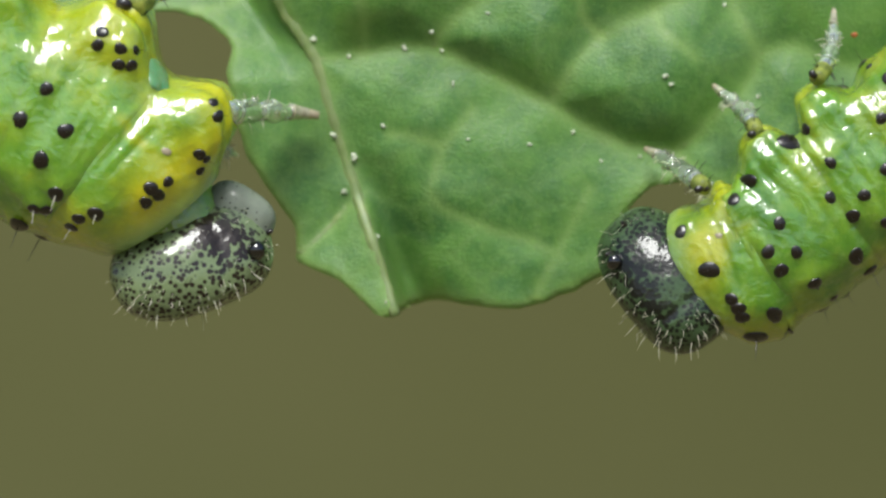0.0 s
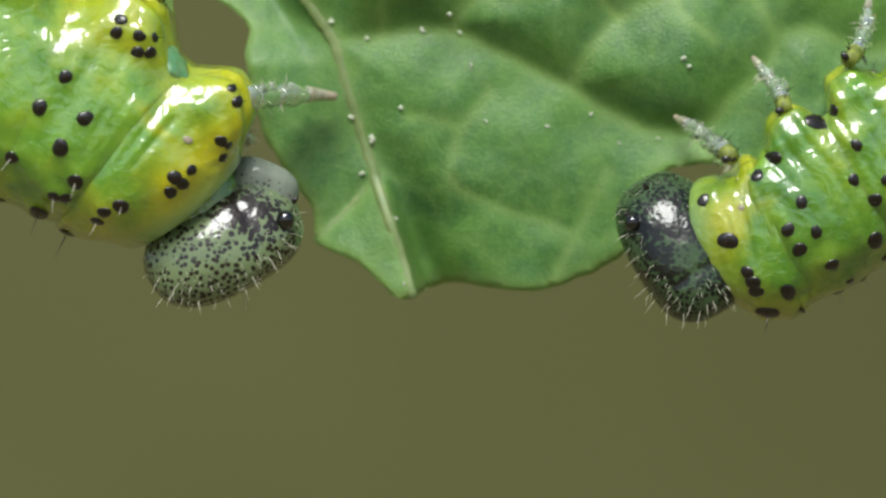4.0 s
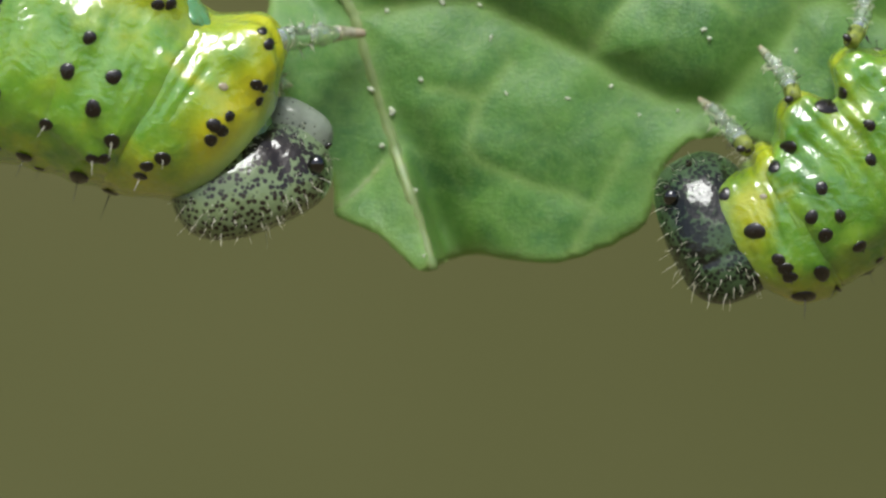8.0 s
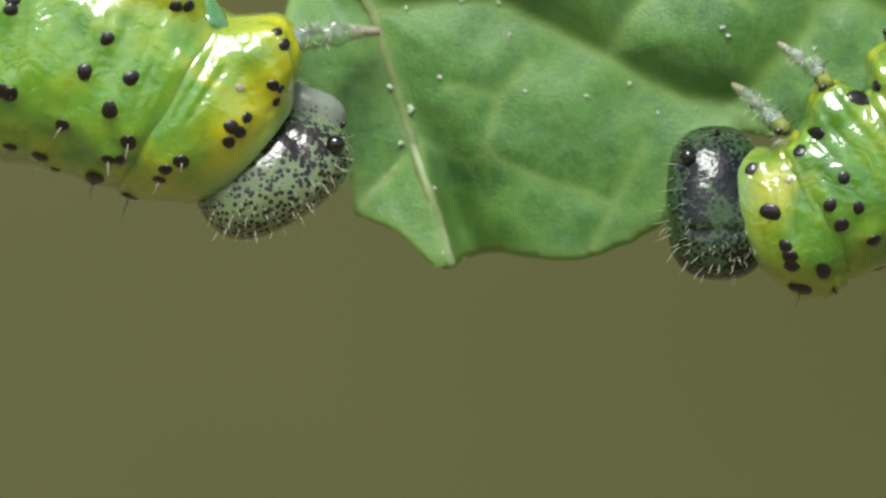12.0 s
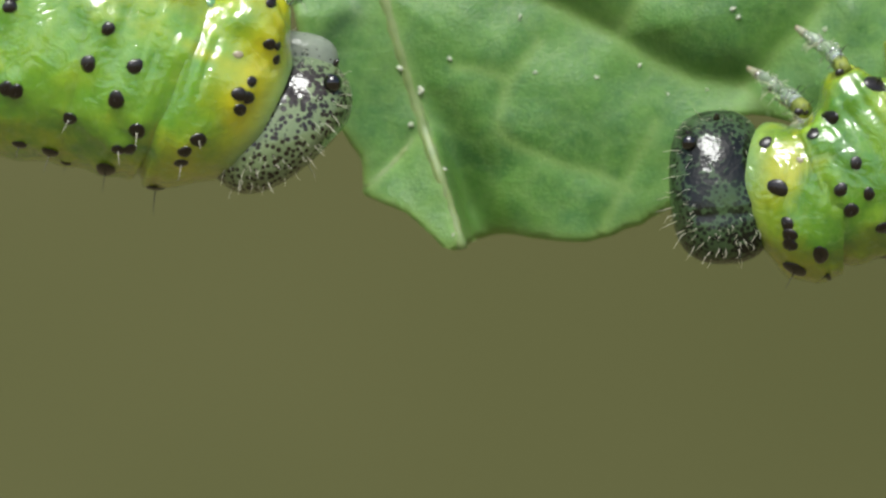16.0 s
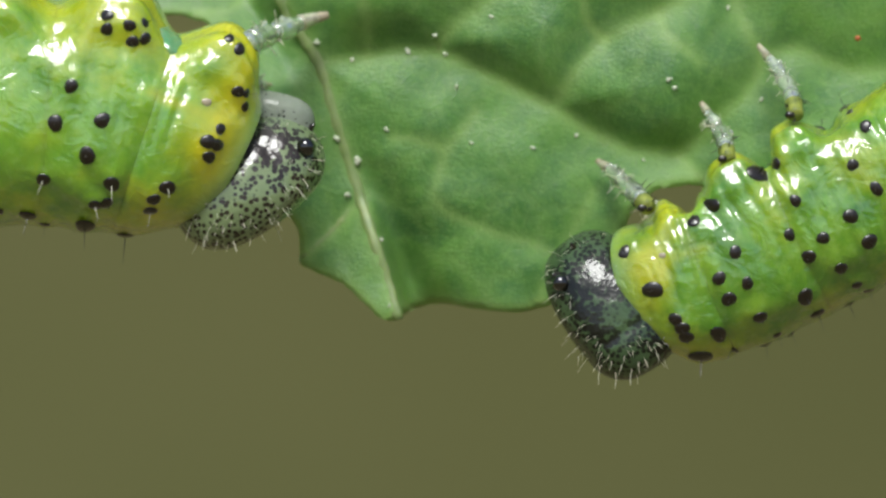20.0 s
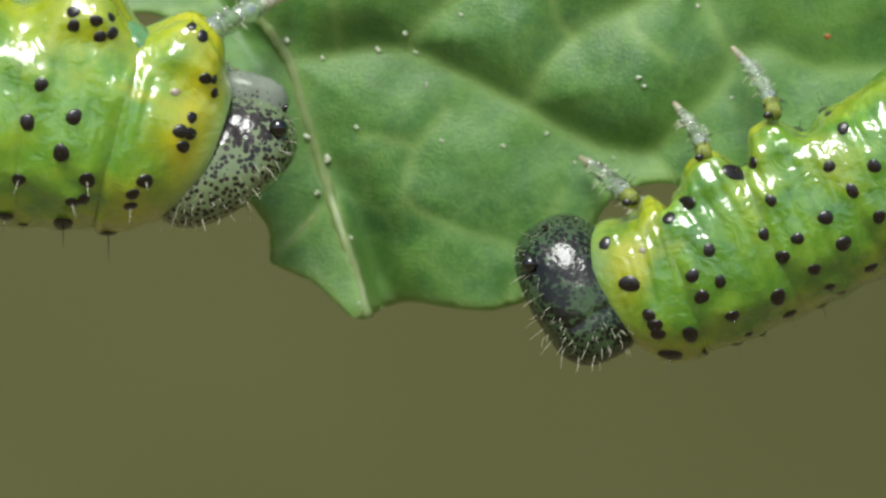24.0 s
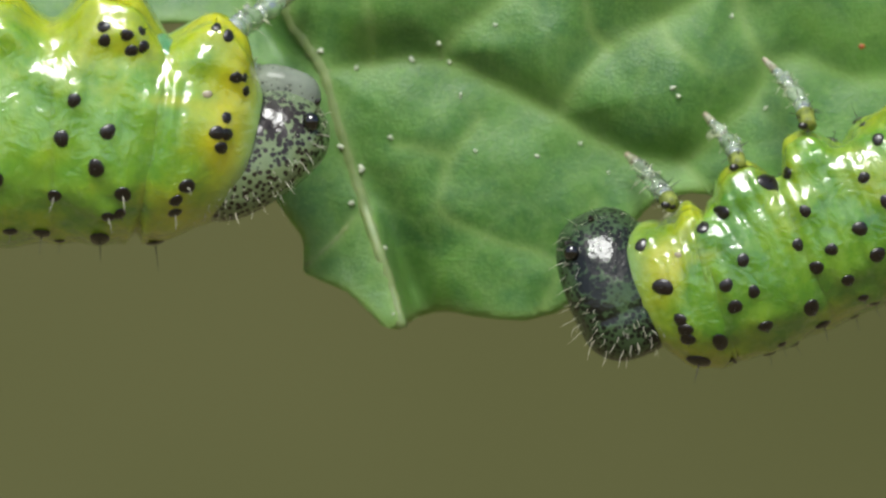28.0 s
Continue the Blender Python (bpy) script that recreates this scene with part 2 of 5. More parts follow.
# ---------------------------------------------------------------- materials
class Mat:
    """A small wrapper round a node material."""

    def __init__(self, name):
        self.m = bpy.data.materials.new(name)
        self.m.use_nodes = True
        self.t = self.m.node_tree
        self.b = self.t.nodes["Principled BSDF"]

    def node(self, kind, **values):
        n = self.t.nodes.new(kind)
        for key, value in values.items():
            n.inputs[key.replace("_", " ")].default_value = value
        return n

    def link(self, a, b):
        self.t.links.new(a, b)

    def put(self, **values):
        for key, value in values.items():
            self.b.inputs[key.replace("_", " ")].default_value = value
        return self

    def coords(self):
        return self.t.nodes.new("ShaderNodeTexCoord").outputs["Object"]

    def noise(self, scale, detail=3.0, rough=0.55):
        n = self.node("ShaderNodeTexNoise", Scale=scale, Detail=detail, Roughness=rough)
        self.link(self.coords(), n.inputs["Vector"])
        return n.outputs["Fac"]

    def voronoi(self, scale, feature="F1", random_=1.0):
        n = self.node("ShaderNodeTexVoronoi", Scale=scale, Randomness=random_)
        n.feature = feature
        self.link(self.coords(), n.inputs["Vector"])
        return n.outputs["Distance"]

    def attribute(self, name):
        n = self.t.nodes.new("ShaderNodeAttribute")
        n.attribute_name = name
        return n.outputs["Fac"]

    def ramp(self, fac, *stops):
        n = self.t.nodes.new("ShaderNodeValToRGB")
        while len(n.color_ramp.elements) < len(stops):
            n.color_ramp.elements.new(0.5)
        for e, (at, c) in zip(n.color_ramp.elements, stops):
            e.position = at
            e.color = (*c, 1) if isinstance(c, tuple) else (c, c, c, 1)
        self.link(fac, n.inputs[0])
        return n.outputs[0]

    def mix(self, fac, a, b, blend="MIX"):
        n = self.t.nodes.new("ShaderNodeMix")
        n.data_type, n.blend_type = "RGBA", blend
        for sock, v in ((n.inputs[0], fac), (n.inputs[6], a), (n.inputs[7], b)):
            if isinstance(v, (int, float)):
                sock.default_value = v
            elif isinstance(v, tuple):
                sock.default_value = (*v, 1)
            else:
                self.link(v, sock)
        return n.outputs[2]

    def math(self, op, a, b=0.0):
        n = self.t.nodes.new("ShaderNodeMath")
        n.operation = op
        for sock, v in ((n.inputs[0], a), (n.inputs[1], b)):
            if isinstance(v, (int, float)):
                sock.default_value = v
            else:
                self.link(v, sock)
        return n.outputs[0]

    def colour(self, out):
        self.link(out, self.b.inputs["Base Color"])

    def bump(self, height, strength, distance):
        n = self.node("ShaderNodeBump", Strength=strength, Distance=distance)
        self.link(height, n.inputs["Height"])
        self.link(n.outputs[0], self.b.inputs["Normal"])


def make_leaf_material():
    k = Mat("leaf_lamina")
    broad = k.noise(700, 4, 0.6)
    fine = k.noise(6000, 3, 0.6)
    cells = k.voronoi(30000)
    warp = k.node("ShaderNodeTexNoise", Scale=900.0, Detail=2.0)
    k.link(k.coords(), warp.inputs["Vector"])
    bend = k.t.nodes.new("ShaderNodeVectorMath")
    bend.operation = "MULTIPLY_ADD"
    bend.inputs[1].default_value = (5e-4, 5e-4, 5e-4)
    k.link(warp.outputs["Color"], bend.inputs[0])
    k.link(k.coords(), bend.inputs[2])
    nets = []
    for scale in (1250.0, 3000.0):
        net = k.node("ShaderNodeTexVoronoi", Scale=scale)
        net.feature = "DISTANCE_TO_EDGE"
        k.link(bend.outputs[0], net.inputs["Vector"])
        nets.append(net.outputs["Distance"])
    base = k.ramp(broad, (0.3, (0.040, 0.120, 0.027)), (0.52, (0.066, 0.176, 0.031)), (0.72, (0.116, 0.246, 0.036)))
    c = k.mix(k.ramp(fine, (0.42, 0.0), (0.78, 0.65)), base, (0.116, 0.255, 0.046))
    c = k.mix(k.ramp(k.noise(2100, 3, 0.6), (0.36, 0.55), (0.56, 0.0)), c, (0.034, 0.118, 0.036))
    c = k.mix(k.ramp(nets[0], (0.0, 0.22), (0.10, 0.0)), c, (0.18, 0.30, 0.085))
    c = k.mix(k.ramp(nets[1], (0.0, 0.15), (0.14, 0.0)), c, (0.16, 0.29, 0.080))
    c = k.mix(k.ramp(cells, (0.08, 0.55), (0.42, 0.0)), c, (0.19, 0.33, 0.075))
    c = k.mix(k.attribute("near_vein"), c, (0.195, 0.315, 0.085))
    k.colour(c)
    k.put(Specular_IOR_Level=0.42)
    k.link(k.ramp(fine, (0.3, 0.42), (0.7, 0.60)), k.b.inputs["Roughness"])
    dents = k.math("MULTIPLY", k.ramp(nets[0], (0.0, 0.0), (0.12, 1.0)), 0.35)
    k.bump(k.math("ADD", dents, k.math("ADD", k.math("MULTIPLY", cells, 1.0), k.math("MULTIPLY", fine, 0.35))), 0.4, 1.4e-5)
    k.put(Subsurface_Weight=0.15, Subsurface_Radius=(0.4, 1.0, 0.2), Subsurface_Scale=0.0002)
    return k.m


def make_vein_material(name, low, high):
    k = Mat(name)
    k.colour(k.ramp(k.noise(5000, 3), (0.3, low), (0.7, high)))
    k.put(Roughness=0.45, Subsurface_Weight=0.2, Subsurface_Radius=(0.6, 1.0, 0.3), Subsurface_Scale=0.00012)
    k.bump(k.noise(16000, 3), 0.35, 1e-5)
    return k.m


def make_skin_material(name, greens, yellow, pale, wet):
    k = Mat(name)
    tint = k.attribute("tint")
    mott = k.noise(2600, 4, 0.6)
    cloud = k.noise(1100, 2, 0.5)
    streak = k.noise(9000, 3, 0.6)
    green = k.ramp(mott, (0.32, greens[0]), (0.5, greens[1]), (0.72, greens[2]))
    green = k.mix(k.ramp(cloud, (0.35, 0.45), (0.6, 0.0)), green, greens[0])
    wob = k.math("ADD", tint, k.math("MULTIPLY", k.math("SUBTRACT", mott, 0.5), 0.7))
    c = k.mix(k.ramp(wob, (0.22, 0.0), (0.95, 1.0)), green, yellow)
    c = k.mix(k.ramp(streak, (0.52, 0.0), (0.85, 0.28)), c, (0.42, 0.60, 0.22))
    c = k.mix(k.attribute("rim"), c, pale)
    k.colour(c)
    k.put(Roughness=0.27, Specular_IOR_Level=0.65, Coat_Weight=wet, Coat_Roughness=0.085, Coat_IOR=1.75,
          Subsurface_Weight=0.65, Subsurface_Radius=(0.8, 1.0, 0.2), Subsurface_Scale=0.00022)
    crinkle = k.node("ShaderNodeTexNoise", Scale=3400.0, Detail=2.5, Roughness=0.5, Distortion=1.5)
    k.link(k.coords(), crinkle.inputs["Vector"])
    ridge = k.math("ABSOLUTE", k.math("SUBTRACT", crinkle.outputs["Fac"], 0.5))
    film = k.node("ShaderNodeBump", Strength=0.42, Distance=6e-5)      # the wet film gathers in fine creases
    k.link(k.math("ADD", mott, k.math("MULTIPLY", ridge, 1.6)), film.inputs["Height"])
    k.link(film.outputs[0], k.b.inputs["Coat Normal"])
    k.bump(k.math("ADD", mott, k.math("ADD", k.math("MULTIPLY", streak, 0.16), k.math("MULTIPLY", ridge, 0.6))), 0.40, 6e-5)
    return k.m


def make_head_material(name, ground, clear, speck, size, spread, wet, even, soft_edge):
    k = Mat(name)
    dark = k.attribute("dark")
    pale = k.attribute("pale")
    spots = k.voronoi(size, "F1", even)
    mott = k.noise(size * 0.22, 3, 0.6)
    base = k.mix(k.ramp(mott, (0.35, 0.0), (0.7, 0.6)), ground, tuple(v * 0.55 for v in ground))
    edge = k.math("ADD", k.math("MULTIPLY", k.math("SUBTRACT", mott, 0.5), 0.22), k.math("MULTIPLY", dark, 0.55))
    edge = k.math("SUBTRACT", k.math("ADD", edge, spread), k.math("MULTIPLY", pale, 0.5))
    spot = k.ramp(k.math("SUBTRACT", edge, spots), (0.0, 0.0), (soft_edge, 1.0))
    c = k.mix(spot, base, speck)
    c = k.mix(k.math("MULTIPLY", pale, 0.8), c, clear)
    k.colour(c)
    k.put(Roughness=0.45, Specular_IOR_Level=0.15, Coat_Weight=wet, Coat_Roughness=0.14, Coat_IOR=1.55,
          Subsurface_Weight=0.15, Subsurface_Radius=(0.8, 1.0, 0.6), Subsurface_Scale=0.00008)
    k.bump(k.math("ADD", k.math("MULTIPLY", spots, 0.3), k.math("MULTIPLY", mott, 2.2)), 0.4, 3e-5)
    film = k.node("ShaderNodeBump", Strength=0.20, Distance=3e-5)      # uneven gloss over the pitted capsule
    k.link(k.math("ADD", k.math("MULTIPLY", spots, 0.5), k.math("MULTIPLY", mott, 2.0)), film.inputs["Height"])
    k.link(film.outputs[0], k.b.inputs["Coat Normal"])
    return k.m


def make_plain(name, low, high, scale, rough, **more):
    k = Mat(name)
    k.colour(k.ramp(k.noise(scale, 3), (0.3, low), (0.7, high)))
    k.put(Roughness=rough, **more)
    k.bump(k.noise(scale * 2.5, 2), 0.25, 0.06 / scale)
    return k.m


LEAF = make_leaf_material()
VEIN = make_vein_material("leaf_midrib", (0.145, 0.215, 0.070), (0.215, 0.275, 0.102))
SIDE_VEIN = make_vein_material("leaf_side_vein", (0.17, 0.25, 0.08), (0.25, 0.31, 0.12))
FINE_VEIN = make_vein_material("leaf_fine_vein", (0.12, 0.24, 0.06), (0.17, 0.29, 0.08))
SKIN_A = make_skin_material("skin_bright", ((0.105, 0.285, 0.022), (0.185, 0.385, 0.022), (0.30, 0.47, 0.026)), (0.54, 0.52, 0.004), (0.24, 0.42, 0.15), 1.0)
SKIN_B = make_skin_material("skin_green", ((0.060, 0.195, 0.012), (0.128, 0.305, 0.018), (0.25, 0.43, 0.034)), (0.41, 0.43, 0.006), (0.18, 0.33, 0.09), 0.85)
HEAD_A = make_head_material("head_pale", (0.185, 0.245, 0.115), (0.14, 0.175, 0.12), (0.016, 0.010, 0.006), 16500, 0.49, 1.0, 0.95, 0.12)
HOOD_A = make_head_material("hood_pale", (0.215, 0.245, 0.190), (0.14, 0.175, 0.12), (0.02, 0.02, 0.015), 15500, 0.27, 0.3, 0.85, 0.12)
HOOD_B = make_head_material("hood_dark", (0.075, 0.105, 0.070), (0.09, 0.12, 0.08), (0.006, 0.008, 0.006), 17500, 0.36, 0.8, 0.9, 0.25)
HEAD_B = make_head_material("head_dark", (0.050, 0.090, 0.036), (0.065, 0.115, 0.045), (0.004, 0.005, 0.003), 18000, 0.51, 0.75, 0.85, 0.2)
BLACK = make_plain("black_cuticle", (0.004, 0.003, 0.003), (0.016, 0.009, 0.006), 12000, 0.30, Specular_IOR_Level=0.4, Coat_Weight=0.7, Coat_Roughness=0.10)
HIP = make_plain("hip_mottled", (0.09, 0.12, 0.025), (0.36, 0.40, 0.07), 9000, 0.38, Coat_Weight=0.3, Coat_Roughness=0.1)
EYE_BLACK = make_plain("eye_black", (0.003, 0.003, 0.003), (0.007, 0.006, 0.006), 9000, 0.06, Coat_Weight=1.0, Coat_Roughness=0.03)
GLASSY = make_plain("leg_cuticle", (0.72, 0.80, 0.62), (0.97, 0.98, 0.93), 11000, 0.10, Coat_Weight=1.0, Coat_Roughness=0.05,
                    Transmission_Weight=0.85, IOR=1.4)
CLAW = make_plain("claw_brown", (0.26, 0.20, 0.12), (0.52, 0.46, 0.34), 9000, 0.25, Coat_Weight=0.5)
TARSUS = make_plain("foot_cuticle", (0.36, 0.32, 0.20), (0.66, 0.62, 0.46), 12000, 0.16, Coat_Weight=0.8, Coat_Roughness=0.06, Transmission_Weight=0.45, IOR=1.38)
HAIR_PALE = make_plain("hair_pale", (0.45, 0.43, 0.30), (0.62, 0.60, 0.48), 9000, 0.3)
MEMBRANE = make_plain("wet_membrane", (0.12, 0.36, 0.14), (0.30, 0.52, 0.26), 5000, 0.15, Transmission_Weight=0.35, Coat_Weight=1.0, Coat_Roughness=0.08,
                      Subsurface_Weight=0.4, Subsurface_Scale=0.0003)
GRAIN = make_plain("dust_white", (0.46, 0.50, 0.36), (0.70, 0.72, 0.58), 20000, 0.4)
RUST = make_plain("dust_rust", (0.28, 0.06, 0.015), (0.40, 0.12, 0.03), 20000, 0.5)


def make_far(name, low, high, scale):
    k = Mat(name)
    k.colour(k.ramp(k.noise(scale, 1.0, 0.4), (0.25, low), (0.75, high)))
    k.put(Roughness=1.0, Specular_IOR_Level=0.0)
    return k.m


def make_backdrop():
    k = Mat("far_blur")
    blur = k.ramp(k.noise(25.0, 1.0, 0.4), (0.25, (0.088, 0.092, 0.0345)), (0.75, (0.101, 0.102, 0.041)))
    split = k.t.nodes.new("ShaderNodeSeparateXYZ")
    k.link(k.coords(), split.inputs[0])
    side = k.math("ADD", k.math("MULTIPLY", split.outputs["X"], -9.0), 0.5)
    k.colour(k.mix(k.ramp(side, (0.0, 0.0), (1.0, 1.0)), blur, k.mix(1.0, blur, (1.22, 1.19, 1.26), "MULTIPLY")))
    k.put(Roughness=1.0, Specular_IOR_Level=0.0)
    return k.m


FAR = make_backdrop()
SOIL = make_far("soil", (0.12, 0.10, 0.05), (0.18, 0.15, 0.08), 3.0)


# ---------------------------------------------------------------- geometry helpers
def at(px, py, depth=0.0):
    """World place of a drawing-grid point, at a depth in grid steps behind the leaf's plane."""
    y = depth * UNIT
    f = UNIT * (EYE + y) / EYE
    return ((px - 784) * f, y, (441 - py) * f)


def at_many(px, py, depth):
    y = np.asarray(depth, float) * UNIT
    f = UNIT * (EYE + y) / EYE
    return np.stack([(px - 784) * f, y, (441 - py) * f], -1)


def mesh(name, verts, faces, materials, index=None, smooth=True):
    me = bpy.data.meshes.new(name)
    me.from_pydata([tuple(map(float, v)) for v in verts], [], [tuple(map(int, f)) for f in faces])
    for m in materials if isinstance(materials, (list, tuple)) else [materials]:
        me.materials.append(m)
    if index is not None:
        me.polygons.foreach_set("material_index", np.asarray(index, dtype=np.int32))
    me.polygons.foreach_set("use_smooth", [smooth] * len(me.polygons))
    me.update()
    return me


def part(name, data, parent, label="", m=None, kind=""):
    ob = new(name, data)
    ob.parent = parent
    if m is not None:
        ob.matrix_basis = m
    return tagged(ob, label, kind=kind)


def add_attribute(me, name, values):
    me.attributes.new(name, "FLOAT", "POINT").data.foreach_set("value", np.asarray(values, dtype=np.float32))


def tube(points, radii, sides=10, squash=1.0):
    """Vertices and faces of a closed tube along 3D points; the ring's second axis is scaled by squash."""
    pts = np.asarray(points, float)
    n = len(pts)
    tan = np.gradient(pts, axis=0)
    tan /= np.linalg.norm(tan, axis=1)[:, None] + 1e-30
    up = np.array([0.0, 1.0, 0.0])
    verts, faces = [], []
    for i in range(n):
        a = np.cross(tan[i], up)
        if np.linalg.norm(a) < 1e-6:
            a = np.cross(tan[i], [1.0, 0, 0])
        a /= np.linalg.norm(a)
        b = np.cross(a, tan[i])
        for j in range(sides):
            q = 2 * math.pi * j / sides
            verts.append(pts[i] + radii[i] * (math.cos(q) * a + squash * math.sin(q) * b))
    for i in range(n - 1):
        for j in range(sides):
            j2 = (j + 1) % sides
            faces.append((i * sides + j, i * sides + j2, (i + 1) * sides + j2, (i + 1) * sides + j))
    faces.append(tuple(range(sides))[::-1])
    faces.append(tuple((n - 1) * sides + j for j in range(sides)))
    return verts, faces


def joined(pieces):
    verts, faces, index = [], [], []
    for v, f, k in pieces:
        base = len(verts)
        verts.extend(v)
        faces.extend(tuple(q + base for q in face) for face in f)
        index.extend([k] * len(f))
    return verts, faces, index


def ball(centre, radii, turn=None, rings=14, sides=20, square=1.0):
    """An ellipsoid's vertices and faces."""
    verts, faces = [], []
    for i in range(rings + 1):
        p = math.pi * i / rings
        for j in range(sides):
            q = 2 * math.pi * j / sides
            v = np.array([radii[0] * math.sin(p) * math.cos(q), radii[1] * math.sin(p) * math.sin(q), radii[2] * math.cos(p)])
            if square != 1:
                w = v / np.array(radii)
                v = v * (np.abs(w) ** (2 / square)).sum() ** (-0.5 * square)
            if turn is not None:
                v = turn @ v
            verts.append(v + np.asarray(centre))
    for i in range(rings):
        for j in range(sides):
            j2 = (j + 1) % sides
            faces.append((i * sides + j, (i + 1) * sides + j, (i + 1) * sides + j2, i * sides + j2))
    return verts, faces


def bent(points, steps=8):
    """A Catmull-Rom curve through the points."""
    p = np.asarray(points, float)
    ext = np.vstack([2 * p[0] - p[1], p, 2 * p[-1] - p[-2]])
    out = []
    for i in range(len(p) - 1):
        a, b, c, d = ext[i:i + 4]
        for t in np.linspace(0, 1, steps, endpoint=False):
            out.append(0.5 * (2 * b + (c - a) * t + (2 * a - 5 * b + 4 * c - d) * t ** 2 + (3 * b - a - 3 * c + d) * t ** 3))
    out.append(p[-1])
    return np.array(out)


def lattice(i, j, k):
    h = np.sin(i * 127.1 + j * 311.7 + k * 74.7) * 43758.5453
    return h - np.floor(h)


def rough(x, y, z):
    """Smooth random values from -1 to 1 with a cell of one."""
    i, j, k = np.floor(x), np.floor(y), np.floor(z)
    u, v, w = x - i, y - j, z - k
    u, v, w = (t * t * (3 - 2 * t) for t in (u, v, w))
    out = 0
    for a in (0, 1):
        for b in (0, 1):
            for c in (0, 1):
                out = out + (u if a else 1 - u) * (v if b else 1 - v) * (w if c else 1 - w) * lattice(i + a, j + b, k + c)
    return 2 * out - 1


# ---------------------------------------------------------------- far setting
def flat_sheet(name, corners, material, label):
    me = mesh(name, corners, [(0, 1, 2, 3)], material)
    return tagged(new(name, me), label, kind="structure")


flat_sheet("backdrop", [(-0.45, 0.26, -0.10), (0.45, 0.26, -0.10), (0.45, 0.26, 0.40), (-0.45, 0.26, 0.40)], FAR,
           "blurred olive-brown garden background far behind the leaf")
flat_sheet("ground", [(-3000, -3000, -0.1), (3000, -3000, -0.1), (3000, 3000, -0.1), (-3000, 3000, -0.1)], SOIL,
           "bare brown garden soil below the leaf")

# ---------------------------------------------------------------- leaf
OUTLINE = bent([(528, 468), (562, 484), (604, 502), (640, 533), (668, 560), (692, 568), (716, 556), (748, 543), (795, 537),
                (842, 547), (884, 552), (940, 549), (1000, 529), (1050, 507), (1080, 482), (1098, 436), (1106, 402),
                (1122, 374), (1143, 352), (1165, 335), (1230, 328), (1300, 345), (1420, 372), (1570, 360), (1750, 330),
                (1920, 250), (2040, 110), (2090, -120), (2040, -380), (1880, -620), (1590, -820), (1200, -950), (800, -1000),
                (300, -950), (-200, -800), (-520, -560), (-660, -300), (-600, -80), (-450, 40), (-250, 90), (-50, 100),
                (100, 95), (190, 60), (250, 30), (300, 27), (345, 34), (385, 55), (415, 88), (408, 138), (422, 205),
                (441, 275), (480, 340), (524, 402), (530, 440), (528, 468)], 6)
wander = np.arange(len(OUTLINE)) * 1.0
OUTLINE = OUTLINE + np.stack([1.8 * rough(wander * 0.9, wander * 0, wander * 0), 2.2 * rough(wander * 0.8, wander * 0 + 9, wander * 0)], -1)
MAIN_VEINS = [
    [(380, -420), (440, -180), (500, 0), (535, 60), (566, 112), (592, 200), (622, 300), (650, 390), (680, 480), (706, 566)],
    [(568, 112), (650, 101), (720, 90), (790, 97), (870, 136), (960, 181), (1050, 236), (1120, 266), (1200, 273)],
    [(1200, 273), (1232, 250), (1272, 208), (1322, 165), (1348, 108), (1326, 60), (1300, 0), (1290, -100), (1200, -300)],
    [(770, 92), (800, 50), (865, 0), (935, -80), (960, -260)],
    [(982, 192), (1003, 150), (1070, 70), (1165, 22), (1235, -25), (1290, -100)],
    [(1350, 100), (1415, 90), (1498, 121), (1570, 126), (1700, 110), (1850, 40)],
]
FINE_VEINS = [
    [(620, 372), (592, 408), (536, 458)],
    [(766, 346), (785, 372), (822, 391), (887, 417), (943, 431), (1000, 462)],
    [(1165, 22), (1178, 60), (1204, 82), (1240, 112)],
    [(1200, 273), (1228, 302), (1250, 330)],
    [(1050, 340), (1020, 400), (985, 470), (950, 540)],
    [(1070, 70), (1040, 40), (1030, -10)],
    [(640, -20), (650, 50), (650, 101)],
    [(440, -10), (400, 20), (350, 20)],
    [(766, 346), (778, 305), (791, 266), (818, 230), (843, 197)],
    [(791, 266), (745, 250), (694, 243)],
]


def distance_to(lines, x, y):
    """Distance from the points to the nearest of the polylines."""
    best = np.full(x.shape, 1e9)
    for line in lines:
        c = bent(line, 5)
        for a, b in zip(c[:-1], c[1:]):
            ab = b - a
            t = np.clip(((x - a[0]) * ab[0] + (y - a[1]) * ab[1]) / (ab @ ab + 1e-12), 0, 1)
            best = np.minimum(best, np.hypot(x - a[0] - t * ab[0], y - a[1] - t * ab[1]))
    return best


def inside(poly, x, y):
    hit = np.zeros(x.shape, bool)
    for (x0, y0), (x1, y1) in zip(poly, np.roll(poly, -1, axis=0)):
        if y0 == y1:
            continue
        cross = ((y0 > y) != (y1 > y)) & (x < (x1 - x0) * (y - y0) / (y1 - y0) + x0)
        hit ^= cross
    return hit


